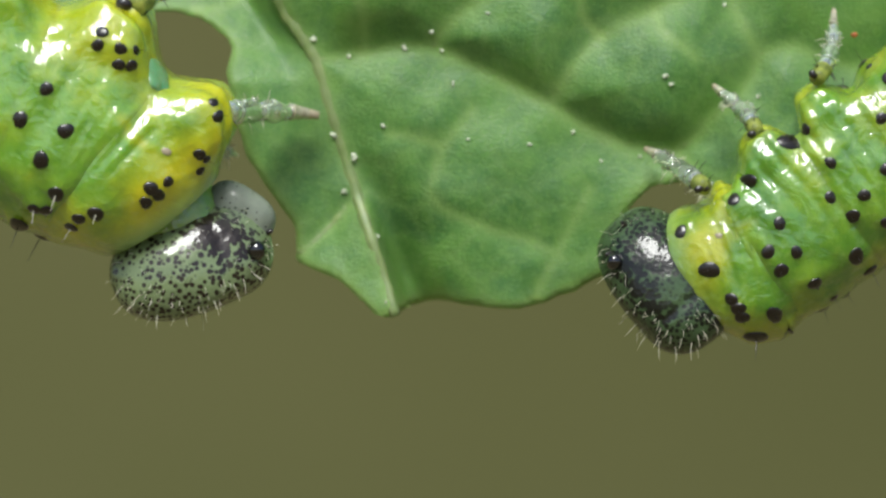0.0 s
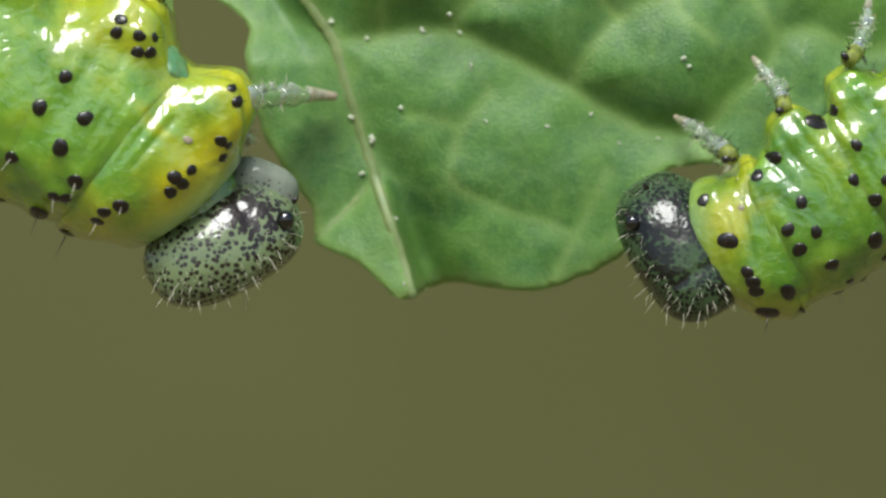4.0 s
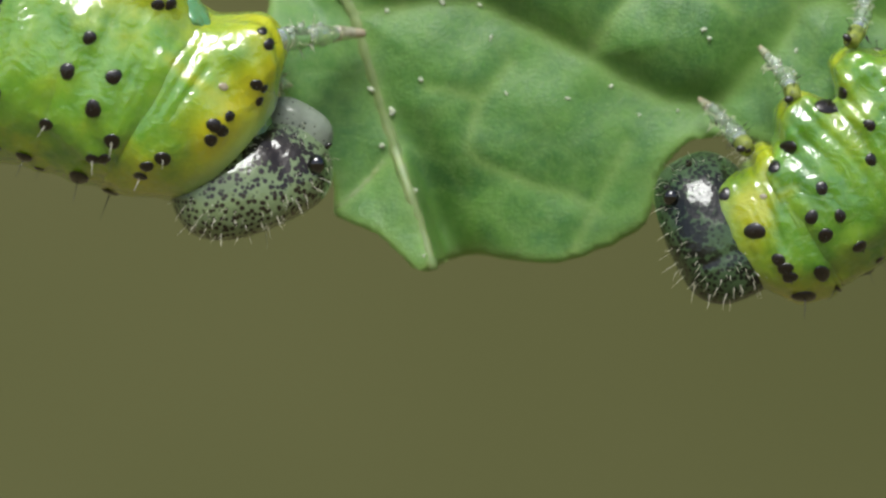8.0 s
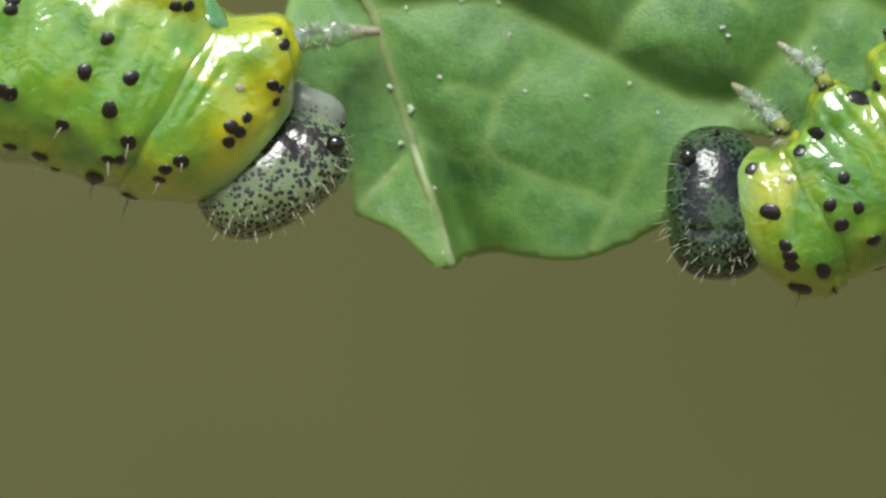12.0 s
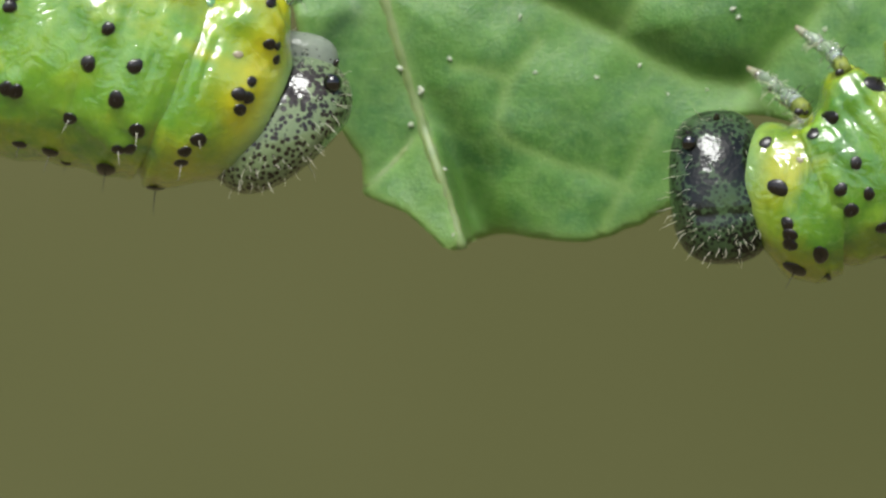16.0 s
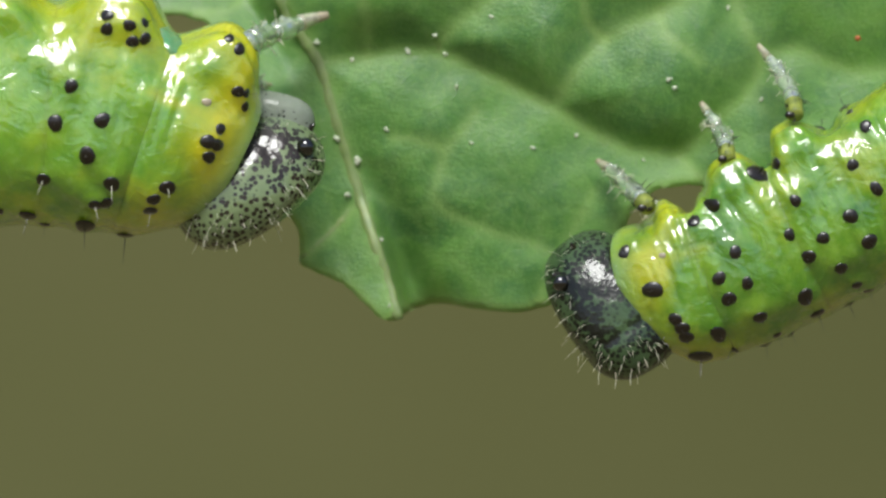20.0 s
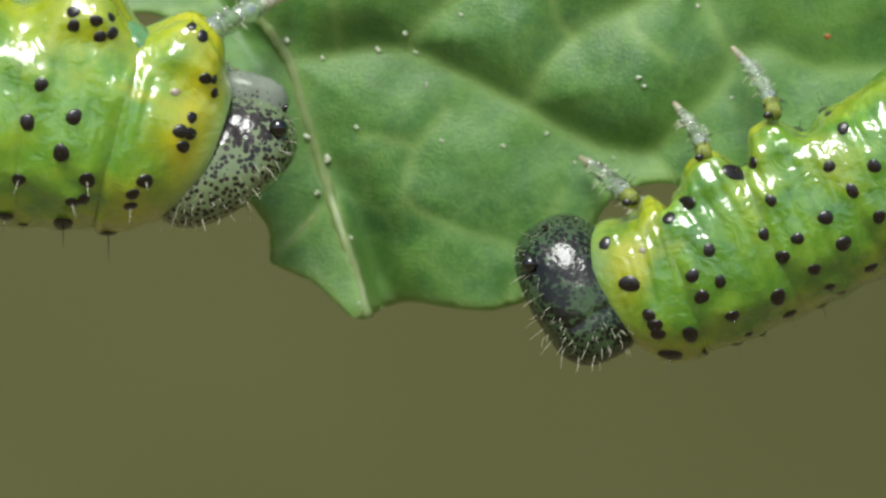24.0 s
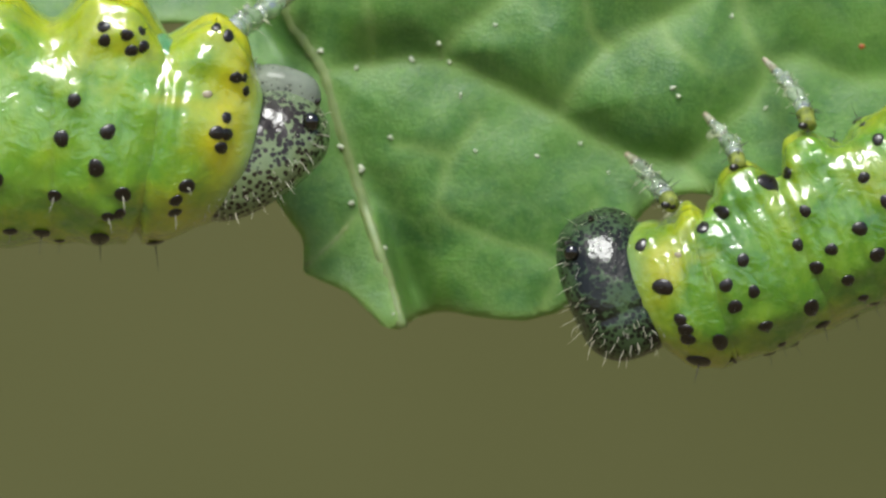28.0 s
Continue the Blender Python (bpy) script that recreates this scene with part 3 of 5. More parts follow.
def leaf_depth(x, y):
    """Relief of the lamina in grid steps, away from the lens positive."""
    d = distance_to(MAIN_VEINS, x, y)
    f = distance_to(FINE_VEINS, x, y)
    upper = 1 / (1 + np.exp((y - (95 + 0.42 * np.clip(x - 790, 0, 420))) / 25.0))
    swell = (27 + 4 * upper) * (1 - np.exp(-(d / 72.0) ** 1.5))
    depth = -swell + 2.5 * np.exp(-(f / 16.0) ** 2)
    # the panel above the first side vein swells forward, so that its lower flank hangs over the vein
    above = np.interp(x, [560, 720, 790, 960, 1120, 1200, 1400], [112, 90, 97, 181, 266, 273, 240]) - y
    over = np.clip((x - 575) / 60.0, 0, 1) * np.clip((1420 - x) / 240.0, 0, 1)
    depth = depth - 24 * over * (1 - np.exp(-(np.clip(above, 0, 400) / 42.0) ** 1.5))
    midrib = np.interp(y, [-400, 0, 112, 300, 566], [380, 500, 566, 622, 706])
    left = np.clip((midrib - x) / 60.0, 0, 1)
    fold = np.clip(y - 372 - 1.02 * (620 - x), 0, 300)
    flap = 62 * (1 - np.exp(-fold / 105.0)) * np.exp(-(np.clip(x - midrib, 0, 400) / 28.0) ** 2)
    depth = depth - flap + left * 14 + 0.5 * left * np.clip(150 - y, 0, 300)
    depth = depth + 6 * rough(x / 70.0, y / 70.0, 0 * x) + 1.2 * rough(x / 26.0, y / 26.0, 0 * x + 4.5)
    right = np.clip((x - 930) / 160.0, 0, 1) * np.clip((y - 380) / 170.0, 0, 1)
    depth = depth + 10 * right
    panel = np.clip((x - midrib) / 30.0, 0, 1) * np.clip(y - 280, 0, 300)
    depth = depth + (0.06 + 0.27 * np.exp(-((x - midrib - 40) / 60.0) ** 2)) * panel
    far_out = np.clip((-y - 150) / 700.0, 0, 1)
    return depth + 160 * far_out ** 2


def make_leaf():
    root = new("leaf")
    tagged(root, "green leaf with sunken veins and a chewed lower edge", "leaf")
    step = 9.0
    gx, gy = np.meshgrid(np.arange(-680, 2110, step), np.arange(-1015, 590, step), indexing="ij")
    edge = OUTLINE
    ins = inside(edge, gx, gy)
    close = distance_to_polyline(edge, gx, gy)
    snap = close[0] < step * 0.72
    gx = np.where(snap, close[1], gx)
    gy = np.where(snap, close[2], gy)
    ok = ins | snap
    n, m = gx.shape
    ids = -np.ones((n, m), int)
    cell = ok[:-1, :-1] & ok[1:, :-1] & ok[1:, 1:] & ok[:-1, 1:]
    solid = (ins & ~snap)
    some = solid[:-1, :-1] | solid[1:, :-1] | solid[1:, 1:] | solid[:-1, 1:]
    cell &= some
    used = np.zeros((n, m), bool)
    for a, b in ((0, 0), (1, 0), (1, 1), (0, 1)):
        used[a:n - 1 + a, b:m - 1 + b] |= cell
    ids[used] = np.arange(used.sum())
    x, y = gx[used], gy[used]
    border = distance_to_polyline(edge, x, y)[0]
    depth = leaf_depth(x, y)
    thick = 9.0
    roll = np.sqrt(np.clip(1 - ((6 - np.clip(border, 0, 6)) / 6.0) ** 2, 0, 1))
    front = depth - 0.5 * thick * roll
    back = depth + 0.5 * thick * roll + 1.0
    v = np.vstack([at_many(x, y, front), at_many(x, y, back)])
    k = len(x)
    ci, cj = np.nonzero(cell)
    quads = np.stack([ids[ci, cj], ids[ci, cj + 1], ids[ci + 1, cj + 1], ids[ci + 1, cj]], 1)
    faces = [tuple(q) for q in quads] + [tuple(k + q[::-1]) for q in quads]
    count = {}
    for q in quads:
        for a, b in zip(q, np.roll(q, -1)):
            count[(a, b)] = count.get((a, b), 0) + 1
    for a, b in list(count):
        if (b, a) not in count:
            faces.append((b, a, k + a, k + b))
    me = mesh("lamina", v, faces, LEAF)
    d = distance_to(MAIN_VEINS, x, y)
    f = distance_to(FINE_VEINS, x, y)
    near = np.clip(0.50 * np.exp(-(d / 13.0) ** 2) + 0.20 * np.exp(-d / 55.0) + 0.62 * np.exp(-(f / 9.5) ** 2) + 0.55 * np.exp(-(border / 10.0) ** 2) + 0.40 * np.exp(-(border / 24.0) ** 2), 0, 1)
    add_attribute(me, "near_vein", np.concatenate([near, near]))
    part("lamina", me, root)
    for i, line in enumerate(MAIN_VEINS + FINE_VEINS):
        c = bent(line, 8)
        main = i < len(MAIN_VEINS)
        z = leaf_depth(c[:, 0], c[:, 1]) - 2.6
        w = np.linspace(15.0, 8.5, len(c)) if i == 0 else np.linspace(6.0, 3.5, len(c)) if main else np.linspace(8.0, 7.0, len(c)) if i == len(MAIN_VEINS) else np.linspace(3.4, 2.4, len(c))
        w = w * (1 + 0.12 * np.sin(np.arange(len(c)) * 1.7))
        vv, ff = tube(at_many(c[:, 0], c[:, 1], z + w * (0.20 if i == 0 else 0.55)), w * UNIT, 10, 0.5 if i == 0 else 0.9)
        part("midrib" if i == 0 else "vein", mesh("vein", vv, ff, VEIN if i in (0, len(MAIN_VEINS)) else SIDE_VEIN if main else FINE_VEIN), root, "pale yellow-green vein")
    # petiole, above the view
    c = bent([(380, -420), (330, -700), (260, -1000), (230, -1400), (240, -2000)], 8)
    z = np.linspace(-10, 260, len(c))
    vv, ff = tube(at_many(c[:, 0], c[:, 1], z), np.linspace(16, 60, len(c)) * UNIT, 12)
    part("petiole", mesh("petiole", vv, ff, VEIN), root, "pale green leaf stalk")
    return root


def distance_to_polyline(edge, x, y):
    best = np.full(x.shape, 1e9)
    bx, by = x.copy(), y.copy()
    for a, b in zip(edge, np.roll(edge, -1, axis=0)):
        ab = b - a
        if ab @ ab < 1e-9:
            continue
        t = np.clip(((x - a[0]) * ab[0] + (y - a[1]) * ab[1]) / (ab @ ab), 0, 1)
        qx, qy = a[0] + t * ab[0], a[1] + t * ab[1]
        d = np.hypot(x - qx, y - qy)
        less = d < best
        best = np.where(less, d, best)
        bx, by = np.where(less, qx, bx), np.where(less, qy, by)
    return best, bx, by


leaf = make_leaf()

# specks of dust and leaf glands
SPECKS = [(683, 228, 6), (635, 285, 8), (593, 243, 9), (1021, 241, 5), (1185, 142, 6), (1192, 154, 6), (944, 260, 5), (617, 347, 8),
          (675, 425, 6), (1140, 283, 4), (720, 90, 8), (770, 62, 7), (870, 29, 5), (1348, 177, 5), (1290, 14, 5), (805, 155, 5),
          (790, 96, 6), (835, 252, 4), (625, 106, 6), (1070, 290, 4), (560, 75, 6), (690, 540, 4)]
for i, (sx, sy, sr) in enumerate(SPECKS):
    rnd = random.Random(i)
    d0 = float(leaf_depth(np.array([sx]), np.array([sy]))[0]) - 5.5
    pieces = []
    for j in range(3):
        o = (rnd.uniform(-0.6, 0.6) * sr, rnd.uniform(-0.6, 0.6) * sr)
        r = sr * rnd.uniform(0.36, 0.60) * UNIT
        pieces.append((*ball(at(sx + o[0], sy + o[1], d0 - 0.3 * sr), (r, r * 0.7, r * rnd.uniform(0.7, 1.1)), None, 6, 8), 0))
    vv, ff, _ = joined(pieces)
    part("speck", mesh("speck", vv, ff, GRAIN), leaf, "tiny whitish grain on the leaf")
vv, ff = ball(at(1518, 68, -70), (6 * UNIT, 4 * UNIT, 5 * UNIT), None, 6, 8)
part("speck", mesh("speck", vv, ff, RUST), leaf, "tiny rust-coloured grain on the leaf")


# ---------------------------------------------------------------- larvae
class Body:
    """The skin of a larva: a spine on the drawing grid with radii, and the relief round it."""

    def __init__(self, nodes, depth, seed, fold, lobe, crease, tuck, gold, notch, bulge, recede, ply, sheen, patches, lobes, notches, seam, slim):
        self.slim, self.seam, self.lobes, self.notches, self.patches, self.sheen, self.notch, self.bulge, self.recede, self.ply = slim, seam, lobes, notches, patches, sheen, notch, bulge, recede, ply
        self.c = np.array([n[:2] for n in nodes], float)
        self.r = np.array([n[2] for n in nodes], float)
        self.depth, self.seed, self.fold, self.lobe, self.crease, self.tuck, self.gold = depth, seed, fold, lobe, crease, tuck, gold
        self.count = len(nodes) - 1
        self.mounds = []

    def raise_mounds(self, dots):
        """A low wet mound of skin round each tubercle."""
        self.mounds = [(*self.find(px, py - 7), size) for px, py, size, *_ in dots]
        del self.table

    def smooth(self, p, s):
        ext = np.concatenate([[2 * p[0] - p[1]], p, [2 * p[-1] - p[-2]]])
        i = np.clip(np.floor(s).astype(int), 0, self.count - 1)
        t = s - i
        a, b, c, d = ext[i], ext[i + 1], ext[i + 2], ext[i + 3]
        if p.ndim > 1:
            t = t[..., None]
        return 0.5 * (2 * b + (c - a) * t + (2 * a - 5 * b + 4 * c - d) * t ** 2 + (3 * b - a - 3 * c + d) * t ** 3)

    def skin(self, s, q):
        """Grid x, y and depth at the length s (in segments) and the angle q (0 belly, 90 degrees towards the lens, 180 back)."""
        s, q = np.broadcast_arrays(np.asarray(s, float), np.asarray(q, float))
        c = self.smooth(self.c, s)
        e = 0.05
        t = self.smooth(self.c, np.minimum(s + e, self.count)) - self.smooth(self.c, np.maximum(s - e, 0))
        t /= np.linalg.norm(t, axis=-1)[..., None]
        n = np.stack([t[..., 1], -t[..., 0]], -1)
        n *= np.where(n[..., 1:2] > 0, -1, 1)
        r = np.maximum(self.smooth(self.r, s), 4.0)
        r = np.where(s < 1, self.r[0] + (self.r[1] - self.r[0]) * np.sin(0.5 * math.pi * np.clip(s, 0, 1)) ** 0.65, r)
        seg = np.minimum(np.floor(s), self.count - 1)
        u = s - seg
        k = self.seed
        wav = np.clip(0.55 + 0.95 * rough(3 + 2.3 * np.cos(q), 3 + 2.3 * np.sin(q), 1.9 * seg + k + 3.0 * u), 0, 1.5)
        edge = np.minimum(u, 1 - u)
        deep = np.where((s < 0.4) | (s > self.count - 0.3), 0, 1)
        m = 1 - self.crease * deep * wav * np.exp(-(edge / 0.070) ** 2)
        shift = 0.06 * rough(5 + 1.6 * np.cos(q), 5 + 1.6 * np.sin(q), seg + k)
        aq = np.abs(np.angle(np.exp(1j * q)))
        ring = 0.35 + 0.9 * np.exp(-((aq - 1.15) / 0.42) ** 2)
        for at_u, amp in ((0.20, 0.014), (0.40, 0.026), (0.60, 0.024), (0.80, 0.016)):
            m = m - self.fold * amp * wav * ring * np.exp(-((u - at_u - shift) / 0.042) ** 2)
        side = np.exp(-((aq - 0.42) / 0.58) ** 4)
        m = m - self.slim * np.exp(-(aq / 0.85) ** 4) * np.interp(s, [0, 0.35, 3.2, 4.0], [0, 1, 1, 0.35])
        for mid, half, gain in self.lobes:       # the three pairs of leg lobes, wrinkled across
            lobe = np.exp(-((s - mid) / half) ** 4) * side
            m = m + gain * self.lobe * lobe * (1 + 0.10 * np.sin(aq * 21 + 2.0 * rough(s * 3, aq * 2, 0 * s + k)))
        pro = ((seg >= 4) & (seg <= 10))
        m = m + np.where(pro, 0.10, 0.0) * np.exp(-((u - 0.5) / 0.27) ** 4) * side
        m = m + 0.030 * np.exp(-((aq - 2.0) / 0.45) ** 2) * np.cos(math.pi * (u - 0.5))
        m = m + 0.012 * np.cos(6.28 * 2 * u + 0.6) * np.exp(-((aq - math.pi) / 0.5) ** 2)
        m = m + 0.040 * np.exp(-((aq - math.pi) / 0.8) ** 2) * np.clip(s * 2, 0, 1)
        # folds that run together below each leg
        for at_s in (0.95, 2.05):
            hub = np.hypot((s - at_s) * 1.0, (aq - 1.05) * 0.8)
            fan = np.arctan2(s - at_s, (aq - 1.05) * 0.8)
            near = np.exp(-(hub / 0.52) ** 2)
            m = m + (0.012 if at_s < 1 else 0.010) * near * np.sin(fan * (6 if at_s < 1 else 4) + 2.5 * rough(s * 2, aq * 2, 0 * s + k)) * np.clip(hub / 0.25, 0, 1)
            m = m - 0.030 * np.exp(-(hub / 0.12) ** 2)
        px, py, pz = c[..., 0] / 60 + k, c[..., 1] / 60, np.cos(q) * r / 60
        pw = np.sin(q) * r / 60
        m = m + 0.024 * rough(px * 0.9 + pz, py + pw, pz * 0.8 + 7) + 0.006 * rough(px * 2 + pz * 2.1, pw * 2.2 + 3, pz * 1.7)
        # soft folds that run round the body, and the notches between the leg lobes
        wet = np.exp(-((aq - 1.15) / 0.75) ** 2) * np.where(seg < 5, 1.0, 0.4)
        sway = s * 6.0 + k + 0.5 * np.sin(aq * 2.5 + seg)
        ply = self.ply * wet
        m = m + ply * (0.012 * rough(sway * 0.8, aq * 2.2 + k, 0 * s) + 0.010 * (1 - 2 * np.abs(rough(sway * 1.35 + 2, aq * 2.0, 0 * s + 5))))
        m = m + ply * (0.014 * rough(s * 2.6 + 7, aq * 2.8 + k, 0 * s + 2) + 0.008 * (1 - 2 * np.abs(rough(s * 9 + aq * 2, aq * 5.0 - s * 3, 0 * s + 8))))
        for at_s, amount in ((0.50, 0.018), (1.45, 0.034), (2.40, 0.034), (3.4, 0.030), (4.4, 0.025)):
            m = m - amount * self.sheen * np.exp(-((s - at_s) / 0.26) ** 2) * np.exp(-((aq - 1.08) / 0.30) ** 2)
        for at_s, share in self.notches:
            m = m - self.notch * share * np.exp(-((s - at_s) / 0.11) ** 2) * np.exp(-(aq / 0.80) ** 4)
        m = m + 0.018 * np.sin(s * 40 + 1.2 * np.sin(aq * 4)) * np.exp(-((aq - 1.38) / 0.30) ** 2) * np.exp(-((s - 0.86) / 0.13) ** 2)
        m = m + 0.004 * np.sin(s * 33 + 2 + 1.2 * np.sin(aq * 3)) * np.exp(-((aq - 1.25) / 0.40) ** 2) * np.exp(-((s - 1.75) / 0.35) ** 2)
        for ms, mq, size in self.mounds:
            far = ((s - ms) * 165) ** 2 + ((aq - mq) * r) ** 2
            m = m + 0.0020 * size * np.exp(-far / (1.75 * size) ** 2)
        far_end = self.bulge * np.clip(1 - s, 0, 1) ** 1.5 * np.clip(np.sin(q), 0, 1)
        far_end = far_end - self.recede * np.clip(1 - s, 0, 1) * np.clip(-np.cos(q), 0, 1)
        c = c - t * far_end[..., None]
        wide = np.cos(q) * (np.cos(q) ** 2 + 0.05) ** -0.13
        tall = np.sin(q) * (np.sin(q) ** 2 + 0.05) ** -0.13
        x = c[..., 0] + r * m * wide * n[..., 0]
        y = c[..., 1] + r * m * wide * n[..., 1]
        return x, y, self.depth - 0.93 * r * m * tall

    def tint(self, s, q, x, y):
        """How yellow the skin is."""
        aq = np.abs(np.angle(np.exp(1j * q)))
        u = s - np.floor(s)
        lobes = np.exp(-((u - 0.5) / 0.34) ** 2) * (s > 3)
        for mid, half, _ in self.lobes:
            lobes = lobes + np.exp(-((s - mid) / (half + 0.08)) ** 2)
        lobes = np.clip(lobes, 0, 1) * np.exp(-((aq - 0.35) / 0.45) ** 2)
        back = np.exp(-((aq - 2.75) / 0.40) ** 2)
        front = 0.38 * np.clip(1.0 - 0.9 * s, 0, 1)
        fade = np.clip(1.15 - 0.12 * s, 0.35, 1)
        out = front + fade * (0.75 * lobes + 0.22 * back) + 0.26 + 0.10 * np.cos(6.28 * u) + 0.14 * rough(s * 4, q * 3, 0 * s + self.seed)
        for px, py, wide, tall, turn, amount in self.patches:
            a = radians(turn)
            g, h = (x - px) * math.cos(a) + (y - py) * math.sin(a), (y - py) * math.cos(a) - (x - px) * math.sin(a)
            out = out + amount * np.exp(-(g / wide) ** 2 - (h / tall) ** 2)
        return self.gold * np.clip(out, 0, 1)

    def find(self, px, py):
        """Length and angle of the skin on the lens's side at a grid point."""
        if not hasattr(self, "table"):
            s, q = np.meshgrid(np.linspace(0.02, self.count - 0.02, 60 * self.count), np.linspace(0.03, math.pi - 0.03, 180), indexing="ij")
            self.table = (s, q, *self.skin(s, q))
        s, q, x, y, d = self.table
        i = np.unravel_index(np.argmin((x - px) ** 2 + (y - py) ** 2 + 0.001 * (d - d.min())), s.shape)
        return s[i], q[i]

    def place(self, s, q):
        """World place and outward normal."""
        p = [Vector(at(*map(float, self.skin(np.float64(a), np.float64(b))))) for a, b in ((s, q), (s + 0.02, q), (s, q + 0.02))]
        n = (p[1] - p[0]).cross(p[2] - p[0]).normalized()
        mid = Vector(at(*self.smooth(self.c, np.array([s]))[0], self.depth))
        return p[0], n if n.dot(p[0] - mid) > 0 else -n


def skin_mesh(body, first, s0, s1, origin, material, rows=30, sides=112):
    s = np.linspace(s0, s1, rows)
    q = np.linspace(0, 2 * math.pi, sides, endpoint=False)
    ss, qq = np.meshgrid(s, q, indexing="ij")
    aq = np.abs(np.angle(np.exp(1j * qq)))
    seam = 1 + (body.seam - 1) * np.exp(-(aq / 1.1) ** 4)
    if first == 0:
        ss = s0 + (ss - s0) * (seam + 0.14 - s0) / (s1 - s0)
    elif first == 1:
        ss = s1 + (ss - s1) * (seam - 0.20 - s1) / (s0 - s1)
    x, y, d = body.skin(ss, qq)
    # ends that slide into the next segment draw in
    ends = 0.7 + 1.5 * np.exp(-((aq - 0.3) / 0.6) ** 2) + 0.9 * np.exp(-((aq - math.pi) / 0.9) ** 2)
    k = np.clip((ss - seam + 0.03) / 0.15, 0, 1) if first == 0 else np.clip((seam + 0.02 - ss) / 0.20, 0, 1) if first == 1 else 0 * ss
    k = 1 - body.tuck * ends * k * k * (3 - 2 * k)
    over = np.clip(ss - first - 1, 0, 1) * (first > 0) + np.clip(first - ss, 0, 1) * (first > 1)
    k = k - 0.03 * (over / 0.08) ** 2
    mid = body.smooth(body.c, ss)
    x, y, d = mid[..., 0] + k * (x - mid[..., 0]), mid[..., 1] + k * (y - mid[..., 1]), body.depth + k * (d - body.depth)
    v = at_many(x, y, d).reshape(-1, 3) - np.array(origin)
    faces = []
    for i in range(rows - 1):
        for j in range(sides):
            j2 = (j + 1) % sides
            faces.append((i * sides + j, (i + 1) * sides + j, (i + 1) * sides + j2, i * sides + j2))
    tint = body.tint(ss, qq, x, y).ravel()
    rim = (0.85 * np.exp(-(np.clip(ss, 0, 9) / 0.16) ** 2)).ravel()
    # closing caps, drawn inwards
    for ring, turn in ((0, 1), (rows - 1, -1)):
        end = v[ring * sides:(ring + 1) * sides]
        c = end.mean(0)
        base, inner = len(v), len(v) + sides
        v = np.vstack([v, end, c + (end - c) * 0.55, c[None]])
        tint = np.concatenate([tint, np.full(2 * sides + 1, tint[ring * sides])])
        rim = np.concatenate([rim, np.full(2 * sides + 1, rim[ring * sides])])
        for j in range(sides):
            j2 = (j + 1) % sides
            f, g = (base + j, base + j2, inner + j2, inner + j), (inner + j, inner + j2, inner + sides)
            faces += [f, g] if turn > 0 else [f[::-1], g[::-1]]
    me = mesh("segment", v, faces, material)
    add_attribute(me, "tint", tint)
    add_attribute(me, "rim", rim)
    return me


def dome_mesh(long_hair):
    verts, faces = [], []
    rings, sides = 6, 14
    for i in range(rings):
        p = 0.5 * math.pi * i / rings
        for j in range(sides):
            q = 2 * math.pi * j / sides
            w = 1 + 0.08 * math.sin(2 * q + 1) + 0.05 * math.sin(3 * q) + 0.03 * math.sin(7 * q)
            verts.append((math.cos(p) * math.cos(q) * w, math.cos(p) * math.sin(q) * w, 0.36 * math.sin(p) - 0.10))
    verts.append((0, 0, 0.26))
    for i in range(rings - 1):
        for j in range(sides):
            j2 = (j + 1) % sides
            faces.append((i * sides + j, i * sides + j2, (i + 1) * sides + j2, (i + 1) * sides + j))
    for j in range(sides):
        faces.append(((rings - 1) * sides + j, (rings - 1) * sides + (j + 1) % sides, rings * sides))
    pieces = [(verts, faces, 0)]
    hair = bent([(0, 0, 0.3), (0.1, 0.05, 1.2), (0.35, 0.1, 2.6 * long_hair)], 5)
    hv, hf = tube(hair, np.linspace(0.07, 0.015, len(hair)), 6)
    pieces.append((hv, hf, 1))
    return joined(pieces)


DOMES = []
for length, hair_material in ((0.35, BLACK), (1.0, BLACK), (1.0, HAIR_PALE)):
    dv, df, di = dome_mesh(length)
    DOMES.append(mesh("tubercle", dv, df, [BLACK, hair_material], di))


def tubercle(body, px, py, size, parent, origin, kind=0, stretch=1.0):
    s, q = body.find(px, py)
    p, n = body.place(s, q)
    rnd = random.Random(int(px * 7 + py))
    m = Matrix.Translation(p - Vector(origin)) @ n.to_track_quat("Z", "Y").to_matrix().to_4x4() @ pose(0, 0, 0, 0, 0, rnd.uniform(0, 360))
    m = m @ Matrix.Diagonal((size * UNIT * stretch, size * UNIT, size * UNIT * 1.0, 1))
    part("tubercle", DOMES[kind], parent, "", m)


